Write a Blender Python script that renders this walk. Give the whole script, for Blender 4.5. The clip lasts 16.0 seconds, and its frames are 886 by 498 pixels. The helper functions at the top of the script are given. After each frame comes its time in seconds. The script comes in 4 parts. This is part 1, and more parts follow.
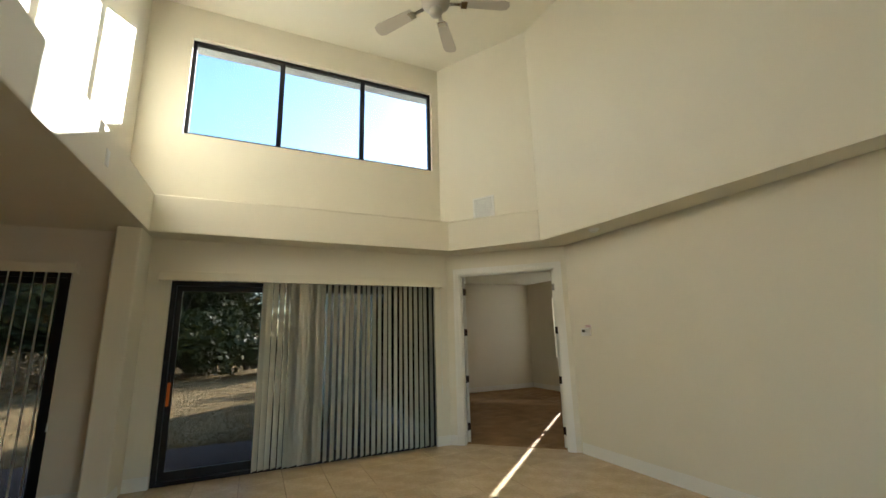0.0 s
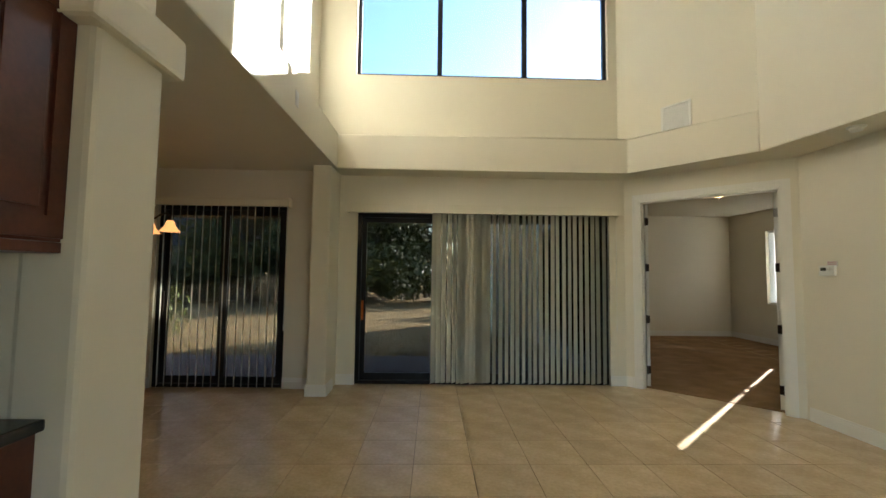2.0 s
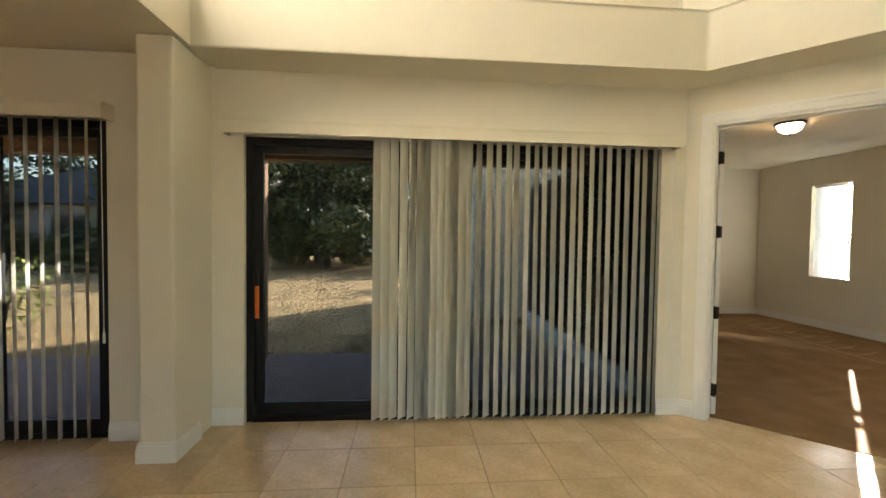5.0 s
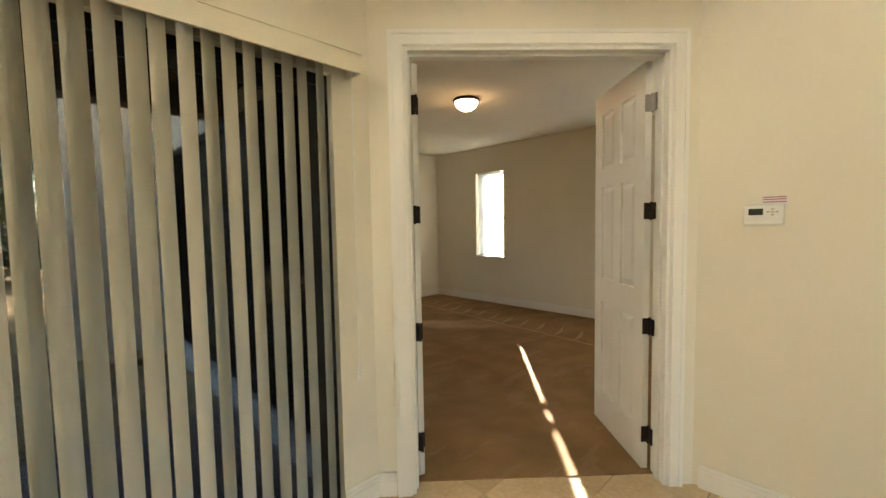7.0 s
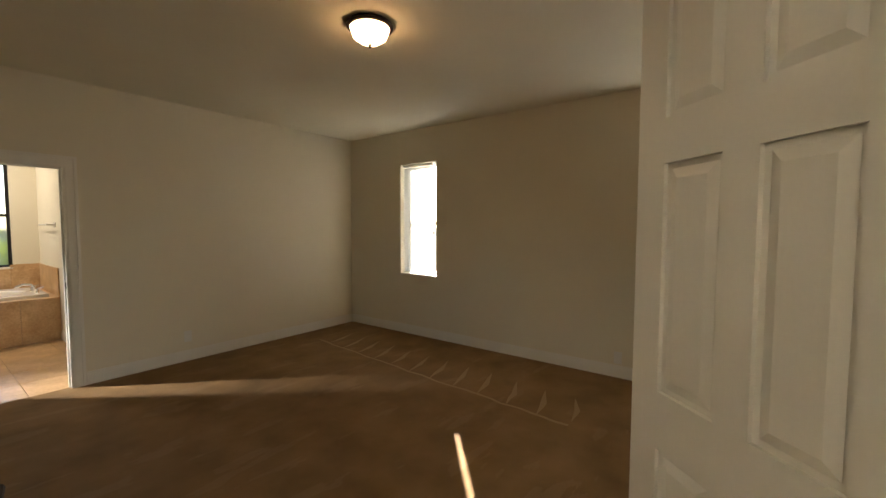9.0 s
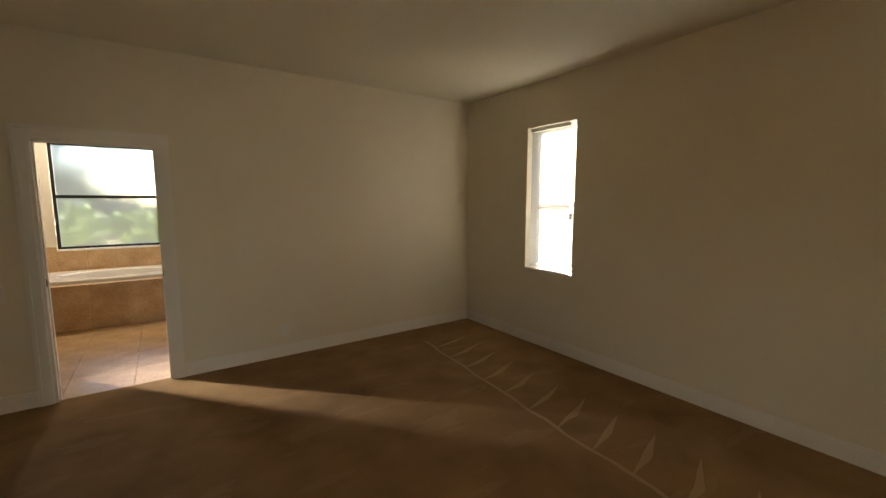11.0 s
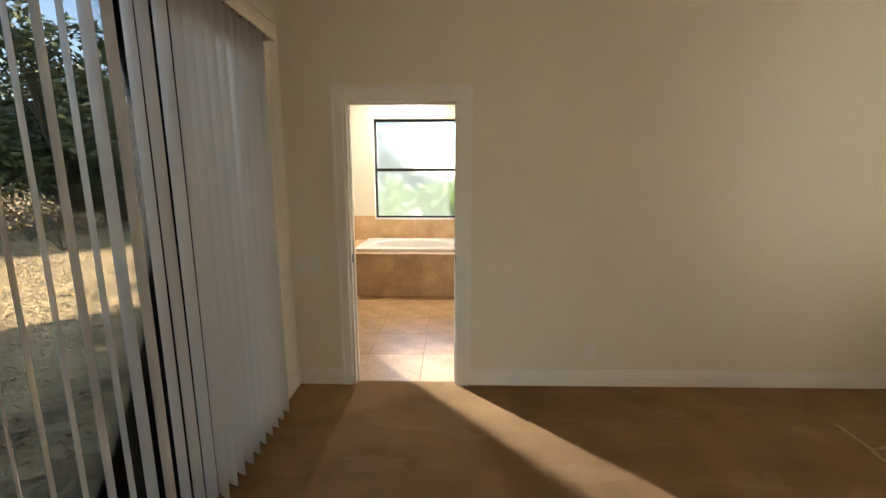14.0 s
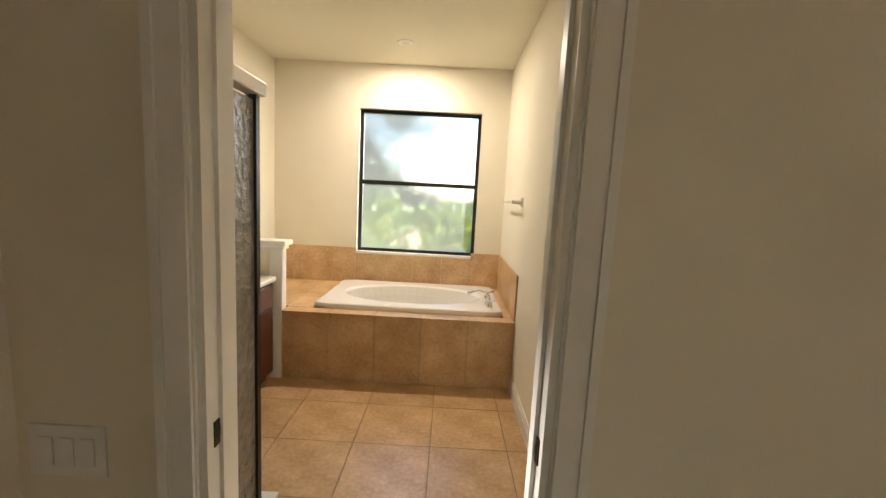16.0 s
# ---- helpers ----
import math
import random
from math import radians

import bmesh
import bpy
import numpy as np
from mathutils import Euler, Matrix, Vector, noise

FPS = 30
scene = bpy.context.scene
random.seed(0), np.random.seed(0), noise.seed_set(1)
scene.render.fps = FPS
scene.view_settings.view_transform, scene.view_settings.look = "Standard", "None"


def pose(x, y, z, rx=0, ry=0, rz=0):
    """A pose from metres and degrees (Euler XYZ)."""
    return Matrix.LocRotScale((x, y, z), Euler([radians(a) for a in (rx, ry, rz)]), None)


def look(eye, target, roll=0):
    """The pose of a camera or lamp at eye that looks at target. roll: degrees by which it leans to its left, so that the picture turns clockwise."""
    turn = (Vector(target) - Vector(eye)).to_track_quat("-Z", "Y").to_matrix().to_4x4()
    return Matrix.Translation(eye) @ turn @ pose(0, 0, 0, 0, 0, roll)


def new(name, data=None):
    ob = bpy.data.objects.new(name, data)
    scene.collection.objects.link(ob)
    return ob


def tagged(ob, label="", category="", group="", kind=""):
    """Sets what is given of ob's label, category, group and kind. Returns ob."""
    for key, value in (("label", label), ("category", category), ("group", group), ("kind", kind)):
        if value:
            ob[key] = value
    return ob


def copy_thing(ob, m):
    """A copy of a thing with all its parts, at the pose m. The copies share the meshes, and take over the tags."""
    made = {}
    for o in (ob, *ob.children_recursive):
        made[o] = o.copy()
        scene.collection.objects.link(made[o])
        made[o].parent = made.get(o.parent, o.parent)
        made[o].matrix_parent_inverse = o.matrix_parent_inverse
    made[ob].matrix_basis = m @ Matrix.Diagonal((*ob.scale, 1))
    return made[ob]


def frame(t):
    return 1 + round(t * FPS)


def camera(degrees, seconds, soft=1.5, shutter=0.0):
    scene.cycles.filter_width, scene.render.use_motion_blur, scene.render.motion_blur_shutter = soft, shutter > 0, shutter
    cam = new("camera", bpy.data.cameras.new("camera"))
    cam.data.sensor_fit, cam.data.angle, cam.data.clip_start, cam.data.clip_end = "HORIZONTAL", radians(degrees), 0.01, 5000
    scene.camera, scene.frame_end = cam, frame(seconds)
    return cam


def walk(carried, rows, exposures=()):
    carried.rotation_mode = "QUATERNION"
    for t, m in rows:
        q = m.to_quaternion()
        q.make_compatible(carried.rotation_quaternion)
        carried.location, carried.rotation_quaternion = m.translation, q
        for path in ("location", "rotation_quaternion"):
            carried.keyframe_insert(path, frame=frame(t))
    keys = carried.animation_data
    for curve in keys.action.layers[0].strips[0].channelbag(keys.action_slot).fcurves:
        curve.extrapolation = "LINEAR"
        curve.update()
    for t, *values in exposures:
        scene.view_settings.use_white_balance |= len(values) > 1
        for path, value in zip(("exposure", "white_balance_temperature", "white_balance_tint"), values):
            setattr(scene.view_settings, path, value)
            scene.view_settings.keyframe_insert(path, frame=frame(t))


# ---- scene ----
cam = camera(95.2, 16.0)
PATH = [
    (0, (-0.034, -0.453, 1.446), (0.781, 1.325, 1.862), -1.5),
    (0.5, (0.004, -0.448, 1.440), (0.563, 1.434, 1.822), -0.9),
    (1, (-0.008, -0.415, 1.398), (0.374, 1.514, 1.760), -0.5),
    (1.5, (0.059, -0.378, 1.412), (0.227, 1.602, 1.645), 0.9),
    (2, (0.021, -0.194, 1.368), (0.070, 1.801, 1.489), 0.7),
    (2.5, (0.034, 0.095, 1.369), (0.150, 2.090, 1.459), 1.6),
    (3, (0.083, 0.397, 1.408), (0.281, 2.387, 1.442), 0.1),
    (3.2, (0.103, 0.525, 1.407), (0.245, 2.520, 1.426), 0.6),
    (5.5, (0.411, 2.152, 1.406), (0.606, 4.140, 1.314), 0.9),
    (6, (0.641, 2.473, 1.410), (1.275, 4.365, 1.274), 0.8),
    (6.5, (0.953, 2.823, 1.407), (1.996, 4.526, 1.301), 0.1),
    (7, (1.268, 3.160, 1.420), (2.669, 4.582, 1.297), -1),
    (7.5, (1.668, 3.441, 1.419), (3.229, 4.688, 1.336), -0.8),
    (8, (2.062, 3.723, 1.429), (3.680, 4.893, 1.317), 0.3),
    (10.5, (3.528, 4.742, 1.546), (4.881, 6.202, 1.354), -0.9),
    (11, (3.655, 4.912, 1.546), (4.791, 6.542, 1.315), -0),
    (11.5, (3.695, 5.073, 1.546), (4.705, 6.788, 1.353), 0.4),
    (12, (3.741, 5.206, 1.552), (4.303, 7.116, 1.359), 0.1),
    (12.5, (3.809, 5.313, 1.540), (3.944, 7.296, 1.320), 0.6),
    (13, (3.783, 5.476, 1.546), (3.664, 7.452, 1.263), 0.7),
    (13.5, (3.688, 5.823, 1.511), (3.641, 7.803, 1.236), 1),
    (14, (3.606, 6.289, 1.502), (3.571, 8.258, 1.155), 0),
    (14.5, (3.526, 6.786, 1.502), (3.398, 8.760, 1.207), -1.4),
    (15, (3.461, 7.298, 1.516), (3.513, 9.280, 1.251), -0.6),
    (15.5, (3.468, 7.789, 1.502), (3.429, 9.772, 1.248), 2.2),
    (16, (3.417, 8.231, 1.494), (3.400, 10.215, 1.243), 3),
]
EXPOSURES = [(0.0, 3.3, 5600, 9), (3.0, 3.5, 5700, 10), (5.5, 4.3, 5900, 13), (6.5, 4.35, 5900, 13), (7.0, 4.15, 6100, 13), (8.0, 3.75, 6300, 14), (10.5, 3.3, 6600, 16), (12.0, 3.75, 6400, 16), (13.0, 4.2, 5900, 15), (14.5, 4.1, 6200, 15), (15.3, 3.85, 6400, 15), (16.0, 3.65, 6400, 15)]
walk(cam, [(t, look(eye, target, roll)) for t, eye, target, roll in PATH], EXPOSURES)

# ---- light ----
SUN_ELEV, SUN_AZ = radians(18.6), math.atan2(0.749, 0.663)
world = bpy.data.worlds.new("sky")
world.use_nodes = True
scene.world = world
wn = world.node_tree.nodes
sky = wn.new("ShaderNodeTexSky")
sky.sky_type, sky.sun_disc = "NISHITA", False
sky.sun_elevation, sky.sun_rotation = SUN_ELEV, SUN_AZ
world.node_tree.links.new(sky.outputs[0], wn["Background"].inputs[0])
wn["Background"].inputs[1].default_value = 0.11
sun = new("sun", bpy.data.lights.new("sun", "SUN"))
sun.data.energy, sun.data.angle, sun.data.color = 5.0, radians(0.5), (1.0, 0.93, 0.82)
SUN_DIR = Vector((math.sin(SUN_AZ) * math.cos(SUN_ELEV), math.cos(SUN_AZ) * math.cos(SUN_ELEV), math.sin(SUN_ELEV)))
sun.matrix_world = look(tuple(SUN_DIR * 60), (0, 0, 0))
# fill lamp in an assumed opening behind the camera, added to brighten the room
back = new("back_window_light", bpy.data.lights.new("back_window_light", "AREA"))
back.data.shape, back.data.size, back.data.size_y, back.data.energy, back.data.color = "RECTANGLE", 1.9, 1.9, 0.6, (1.0, 0.95, 0.86)
back.matrix_world = look((2.2, -4.03, 1.3), (2.2, 2.0, 1.3))
bath_lamp = new("recessed_lamp", bpy.data.lights.new("recessed_lamp", "AREA"))
bath_lamp.data.shape, bath_lamp.data.size, bath_lamp.data.energy, bath_lamp.data.color = "DISK", 0.09, 2.6, (1.0, 0.88, 0.70)
bath_lamp.matrix_world = look((2.98, 11.87, 2.778), (2.98, 11.8701, 0.0))
# added narrow lamp, stands in for window light thrown back by the mirror
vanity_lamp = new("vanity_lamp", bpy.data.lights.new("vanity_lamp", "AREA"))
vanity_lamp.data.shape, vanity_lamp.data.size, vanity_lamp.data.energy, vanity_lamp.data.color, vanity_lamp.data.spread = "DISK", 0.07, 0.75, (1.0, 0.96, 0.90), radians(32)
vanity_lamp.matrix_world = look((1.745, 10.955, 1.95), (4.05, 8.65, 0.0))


# ---- materials ----
def material(name, color, rough=0.6, metal=0.0, vary=0.06, scale=6.0, fine=120.0, bump=0.15, depth=0.002, spec=0.4, tint=None):
    """Base colour with blotches at one scale and grain at another, and a fine relief."""
    m = bpy.data.materials.new(name)
    m.use_nodes = True
    n, l = m.node_tree.nodes, m.node_tree.links
    b = n["Principled BSDF"]
    co = n.new("ShaderNodeTexCoord")
    big, small = n.new("ShaderNodeTexNoise"), n.new("ShaderNodeTexNoise")
    big.inputs["Scale"].default_value, big.inputs["Detail"].default_value = scale, 5
    small.inputs["Scale"].default_value, small.inputs["Detail"].default_value = fine, 3
    l.new(co.outputs["Object"], big.inputs["Vector"])
    l.new(co.outputs["Object"], small.inputs["Vector"])
    add = n.new("ShaderNodeMath")
    add.operation = "ADD"
    l.new(big.outputs[0], add.inputs[0])
    half = n.new("ShaderNodeMath")
    half.operation = "MULTIPLY"
    half.inputs[1].default_value = 0.5
    l.new(small.outputs[0], half.inputs[0])
    l.new(half.outputs[0], add.inputs[1])
    ramp = n.new("ShaderNodeValToRGB")
    c = color
    e = tint or c
    ramp.color_ramp.elements[0].position, ramp.color_ramp.elements[1].position = 0.5, 1.0
    ramp.color_ramp.elements[0].color = (c[0] * (1 - vary), c[1] * (1 - vary), c[2] * (1 - vary), 1)
    ramp.color_ramp.elements[1].color = (min(1, e[0] * (1 + vary)), min(1, e[1] * (1 + vary)), min(1, e[2] * (1 + vary)), 1)
    l.new(add.outputs[0], ramp.inputs[0])
    l.new(ramp.outputs[0], b.inputs["Base Color"])
    b.inputs["Roughness"].default_value, b.inputs["Metallic"].default_value = rough, metal
    b.inputs["Specular IOR Level"].default_value = spec
    if bump:
        bp = n.new("ShaderNodeBump")
        bp.inputs["Strength"].default_value, bp.inputs["Distance"].default_value = bump, depth
        l.new(small.outputs[0], bp.inputs["Height"])
        l.new(bp.outputs[0], b.inputs["Normal"])
    return m


def tile_material(name, color, dark, rough):
    """Ceramic tile: mottled glaze, each tile a little different."""
    m = material(name, color, rough, vary=0.10, scale=5, fine=40, bump=0.08, depth=0.001, spec=0.5, tint=dark)
    n, l = m.node_tree.nodes, m.node_tree.links
    b = n["Principled BSDF"]
    src = b.inputs["Base Color"].links[0].from_socket
    info, hsv, mp = n.new("ShaderNodeObjectInfo"), n.new("ShaderNodeHueSaturation"), n.new("ShaderNodeMapRange")
    mp.inputs["To Min"].default_value, mp.inputs["To Max"].default_value = 0.92, 1.06
    l.new(info.outputs["Random"], mp.inputs["Value"])
    l.new(mp.outputs[0], hsv.inputs["Value"])
    l.new(src, hsv.inputs["Color"])
    l.new(hsv.outputs[0], b.inputs["Base Color"])
    return m


def clear_glass(name, tint):
    m = bpy.data.materials.new(name)
    m.use_nodes = True
    n, l = m.node_tree.nodes, m.node_tree.links
    n.remove(n["Principled BSDF"])
    tr, gl, mix, fr = n.new("ShaderNodeBsdfTransparent"), n.new("ShaderNodeBsdfGlossy"), n.new("ShaderNodeMixShader"), n.new("ShaderNodeFresnel")
    tr.inputs[0].default_value = (*tint, 1)
    gl.inputs["Roughness"].default_value = 0.02
    fr.inputs[0].default_value = 1.25
    l.new(fr.outputs[0], mix.inputs[0])
    l.new(tr.outputs[0], mix.inputs[1])
    l.new(gl.outputs[0], mix.inputs[2])
    l.new(mix.outputs[0], n["Material Output"].inputs[0])
    return m


def thin_cloth(name, color, share):
    """A sheet that lets part of the light through, such as a vinyl blind."""
    m = bpy.data.materials.new(name)
    m.use_nodes = True
    n, l = m.node_tree.nodes, m.node_tree.links
    b = n["Principled BSDF"]
    b.inputs["Base Color"].default_value = (*color, 1)
    b.inputs["Roughness"].default_value = 0.45
    tl, mix = n.new("ShaderNodeBsdfTranslucent"), n.new("ShaderNodeMixShader")
    tl.inputs[0].default_value = (*color, 1)
    mix.inputs[0].default_value = share
    l.new(b.outputs[0], mix.inputs[1])
    l.new(tl.outputs[0], mix.inputs[2])
    l.new(mix.outputs[0], n["Material Output"].inputs[0])
    return m


def frosted(name):
    """Obscure window glass: blurs what is behind and spreads the sun."""
    m = bpy.data.materials.new(name)
    m.use_nodes = True
    n, l = m.node_tree.nodes, m.node_tree.links
    n.remove(n["Principled BSDF"])
    rf, tl, mix = n.new("ShaderNodeBsdfRefraction"), n.new("ShaderNodeBsdfTranslucent"), n.new("ShaderNodeMixShader")
    rf.inputs["Roughness"].default_value, rf.inputs["IOR"].default_value = 0.72, 1.03
    # bluish tint puts the sky's colour into the glass itself
    rf.inputs[0].default_value = (0.66, 0.73, 0.80, 1)
    tl.inputs[0].default_value = (0.9, 0.93, 0.95, 1)
    mix.inputs[0].default_value = 0.045
    l.new(rf.outputs[0], mix.inputs[1])
    l.new(tl.outputs[0], mix.inputs[2])
    l.new(mix.outputs[0], n["Material Output"].inputs[0])
    return m


def glow(name, color, strength):
    m = material(name, color, 0.4, bump=0)
    b = m.node_tree.nodes["Principled BSDF"]
    b.inputs["Emission Color"].default_value = (*color, 1)
    b.inputs["Emission Strength"].default_value = strength
    return m


WALL = material("wall_paint", (0.76, 0.71, 0.575), 0.75, vary=0.02, scale=2, fine=260, bump=0.12, depth=0.0015, spec=0.25)
CEIL = material("ceiling_paint", (0.78, 0.74, 0.60), 0.85, vary=0.02, scale=2, fine=160, bump=0.25, depth=0.002, spec=0.2)
TRIM = material("white_trim", (0.80, 0.78, 0.71), 0.4, vary=0.02, scale=4, fine=90, bump=0.04)
TILE = tile_material("floor_tile", (0.60, 0.45, 0.26), (0.66, 0.51, 0.32), 0.22)
GROUT = material("grout", (0.30, 0.23, 0.14), 0.9, vary=0.15, fine=200)
BTILE = tile_material("bath_tile", (0.50, 0.30, 0.13), (0.64, 0.44, 0.24), 0.3)
BRONZE = material("bronze_aluminium", (0.012, 0.011, 0.010), 0.4, vary=0.1, bump=0.03)
BLINDV = thin_cloth("blind_vinyl", (0.90, 0.86, 0.74), 0.06)
# bedroom copy of the vinyl, whitened and more translucent so vanes look backlit
BLIND_BACKLIT = thin_cloth("blind_backlit", (0.84, 0.82, 0.77), 0.20)
SLAT = thin_cloth("slat_white", (0.82, 0.81, 0.78), 0.16)
VAL = material("valance", (0.74, 0.69, 0.54), 0.5, vary=0.02, bump=0.03)
GLASS = clear_glass("window_glass", (0.60, 0.64, 0.66))
# pane tint sets how bright the garden looks; bedroom doors get a lighter copy
DOORGLASS = clear_glass("tinted_glass", (0.33, 0.325, 0.31))
BEDGLASS = clear_glass("bedroom_glass", (0.41, 0.405, 0.39))
FROST = frosted("frosted_glass")
WOOD = material("cherry_wood", (0.085, 0.026, 0.014), 0.35, vary=0.3, scale=8, fine=60, bump=0.08)
STONE = material("dark_counter", (0.03, 0.027, 0.025), 0.15, vary=0.3, fine=300, bump=0.0)
IRON = material("dark_bronze", (0.03, 0.02, 0.014), 0.45, metal=0.6, vary=0.2)
NICKEL = material("dull_nickel", (0.36, 0.34, 0.31), 0.5, metal=0.8, vary=0.1, bump=0.02)
CHROME = material("chrome", (0.8, 0.8, 0.8), 0.12, metal=1.0, vary=0.02, bump=0)
MIRROR = material("mirror_silver", (0.88, 0.88, 0.88), 0.03, metal=1.0, vary=0.0, bump=0)
PORC = material("tub_acrylic", (0.80, 0.77, 0.70), 0.15, vary=0.01, bump=0, spec=0.5)
PLASTIC = material("white_plastic", (0.76, 0.75, 0.70), 0.4, vary=0.02, bump=0.02)
SCREEN = material("display", (0.05, 0.055, 0.04), 0.25, vary=0.1, bump=0)
PAPER = material("paper_note", (0.72, 0.68, 0.66), 0.8, vary=0.03, bump=0.02)
PRINT = material("red_print", (0.42, 0.10, 0.09), 0.8, vary=0.05, bump=0)
FANPAINT = material("fan_paint", (0.50, 0.46, 0.38), 0.45, vary=0.04, bump=0.02)
SHADE = glow("lit_alabaster", (1.0, 0.60, 0.27), 1.7)
AMBER = glow("lit_amber_glass", (1.0, 0.42, 0.12), 0.13)
ORANGE = material("orange_label", (0.75, 0.16, 0.02), 0.5, vary=0.05, bump=0)
SOFFIT = material("lanai_soffit", (0.27, 0.16, 0.08), 0.8, vary=0.1, fine=60)
PAVER = material("patio_pavers", (0.23, 0.175, 0.155), 0.85, vary=0.35, scale=7, fine=30, bump=0.6, depth=0.006)
STUCCO = material("stucco", (0.45, 0.40, 0.34), 0.9, vary=0.06, scale=3, fine=90, bump=0.5, depth=0.004)
ROOFM = material("roof_shingle", (0.07, 0.065, 0.06), 0.9, vary=0.25, fine=30)
BARK = material("bark", (0.09, 0.07, 0.05), 0.9, vary=0.3, fine=40, bump=0.6, depth=0.01)
LEAF = material("leaf_dark", (0.045, 0.065, 0.022), 0.6, vary=0.35, scale=1.2, fine=9, bump=0, tint=(0.09, 0.10, 0.03))
LEAFY = material("leaf_bright", (0.12, 0.20, 0.03), 0.6, vary=0.3, scale=2, fine=12, bump=0, tint=(0.25, 0.28, 0.04))
STRAW = material("dry_grass", (0.34, 0.235, 0.10), 0.9, vary=0.5, scale=1.5, fine=8, bump=0, tint=(0.52, 0.38, 0.18))
LEAFD = material("leaf_dry", (0.20, 0.16, 0.09), 0.8, vary=0.4, scale=3, fine=15, bump=0)
FENCE = material("fence_white", (0.62, 0.62, 0.60), 0.7, vary=0.08)
LAWN = material("dry_lawn", (0.30, 0.205, 0.085), 0.95, vary=0.45, scale=1.6, fine=14, bump=1.0, depth=0.06, tint=(0.50, 0.36, 0.17))


def carpet_material():
    """Brown cut pile with brushed tracks left by a vacuum cleaner."""
    m = material("carpet", (0.245, 0.155, 0.072), 0.95, vary=0.14, scale=3.0, fine=420, bump=0.7, depth=0.006, spec=0.1, tint=(0.30, 0.185, 0.085))
    n, l = m.node_tree.nodes, m.node_tree.links
    b = n["Principled BSDF"]
    src = b.inputs["Base Color"].links[0].from_socket
    co, sep = n.new("ShaderNodeTexCoord"), n.new("ShaderNodeSeparateXYZ")
    l.new(co.outputs["Object"], sep.inputs[0])

    def calc(op, a, c=0.0, d=0.0):
        q = n.new("ShaderNodeMath")
        q.operation = op
        for i, v in enumerate((a, c, d)):
            if isinstance(v, (int, float)):
                q.inputs[i].default_value = v
            else:
                l.new(v, q.inputs[i])
        return q.outputs[0]

    nz = n.new("ShaderNodeTexNoise")
    nz.inputs["Scale"].default_value = 2.2
    l.new(co.outputs["Object"], nz.inputs["Vector"])
    x = calc("ADD", sep.outputs[0], calc("MULTIPLY", calc("SUBTRACT", nz.outputs[0], 0.5), 0.12))
    over = calc("SUBTRACT", x, calc("ADD", 5.22, calc("MULTIPLY", sep.outputs[1], 0.088)))
    reach = calc("SUBTRACT", 1.0, calc("ABSOLUTE", calc("DIVIDE", calc("SUBTRACT", over, 0.24), 0.27)))
    reach = calc("MAXIMUM", reach, 0.0)
    bend = calc("ADD", sep.outputs[1], calc("MULTIPLY", over, -0.28))
    bend = calc("ADD", bend, calc("MULTIPLY", nz.outputs[0], 0.10))
    tooth = calc("FRACT", calc("DIVIDE", bend, 0.29))
    tooth = calc("GREATER_THAN", tooth, calc("SUBTRACT", 1.0, calc("MULTIPLY", reach, 0.20)))
    line = calc("LESS_THAN", calc("ABSOLUTE", over), 0.014)
    along = calc("MULTIPLY", calc("GREATER_THAN", sep.outputs[1], 5.2), calc("LESS_THAN", sep.outputs[1], 8.6))
    marks = calc("MULTIPLY", calc("MAXIMUM", tooth, line), along)
    sweep = n.new("ShaderNodeTexNoise")
    sweep.inputs["Scale"].default_value, sweep.inputs["Detail"].default_value = 1.0, 4
    mp = n.new("ShaderNodeMapping")
    mp.inputs["Rotation"].default_value, mp.inputs["Scale"].default_value = (0, 0, 0.55), (1.6, 6.0, 1.0)
    l.new(co.outputs["Object"], mp.inputs["Vector"])
    l.new(mp.outputs[0], sweep.inputs["Vector"])
    fan = calc("MULTIPLY", calc("GREATER_THAN", sweep.outputs[0], 0.60), 0.16)
    mix = n.new("ShaderNodeMix")
    mix.data_type = "RGBA"
    l.new(calc("MAXIMUM", calc("MULTIPLY", marks, 0.68), fan), mix.inputs[0])
    l.new(src, mix.inputs[6])
    mix.inputs[7].default_value = (0.46, 0.33, 0.18, 1)
    l.new(mix.outputs[2], b.inputs["Base Color"])
    return m


CARPET = carpet_material()


# ---- mesh helpers ----
def finish(name, bm, mat, parent=None, label="", smooth=False):
    bmesh.ops.recalc_face_normals(bm, faces=bm.faces)
    me = bpy.data.meshes.new(name)
    bm.to_mesh(me)
    bm.free()
    me.materials.append(mat)
    if smooth:
        me.shade_smooth()
    ob = new(name, me)
    if parent:
        ob.parent = parent
    if label:
        ob["label"] = label
    return ob


def part(name, bm, mat, parent, label="", smooth=False):
    return finish(name, bm, mat, parent, label, smooth)


def thing(name, label, category, group="", at=None):
    e = new(name)
    tagged(e, label, category, group)
    if at:
        e.matrix_world = at
    return e


def structure(name, bm, mat, label="", category=""):
    return tagged(finish(name, bm, mat), label, category, kind="structure")


def box(bm, x0, x1, y0, y1, z0, z1, bevel=0.0):
    r = bmesh.ops.create_cube(bm, size=1.0)
    bmesh.ops.transform(bm, verts=r["verts"], matrix=Matrix.Translation(((x0 + x1) / 2, (y0 + y1) / 2, (z0 + z1) / 2)) @ Matrix.Diagonal((abs(x1 - x0), abs(y1 - y0), abs(z1 - z0), 1)))
    if bevel:
        es = {e for v in r["verts"] for e in v.link_edges}
        bmesh.ops.bevel(bm, geom=list(es), offset=bevel, segments=2, affect="EDGES", profile=0.6)
    return bm


def boxm(*a, bevel=0.0):
    return box(bmesh.new(), *a, bevel=bevel)


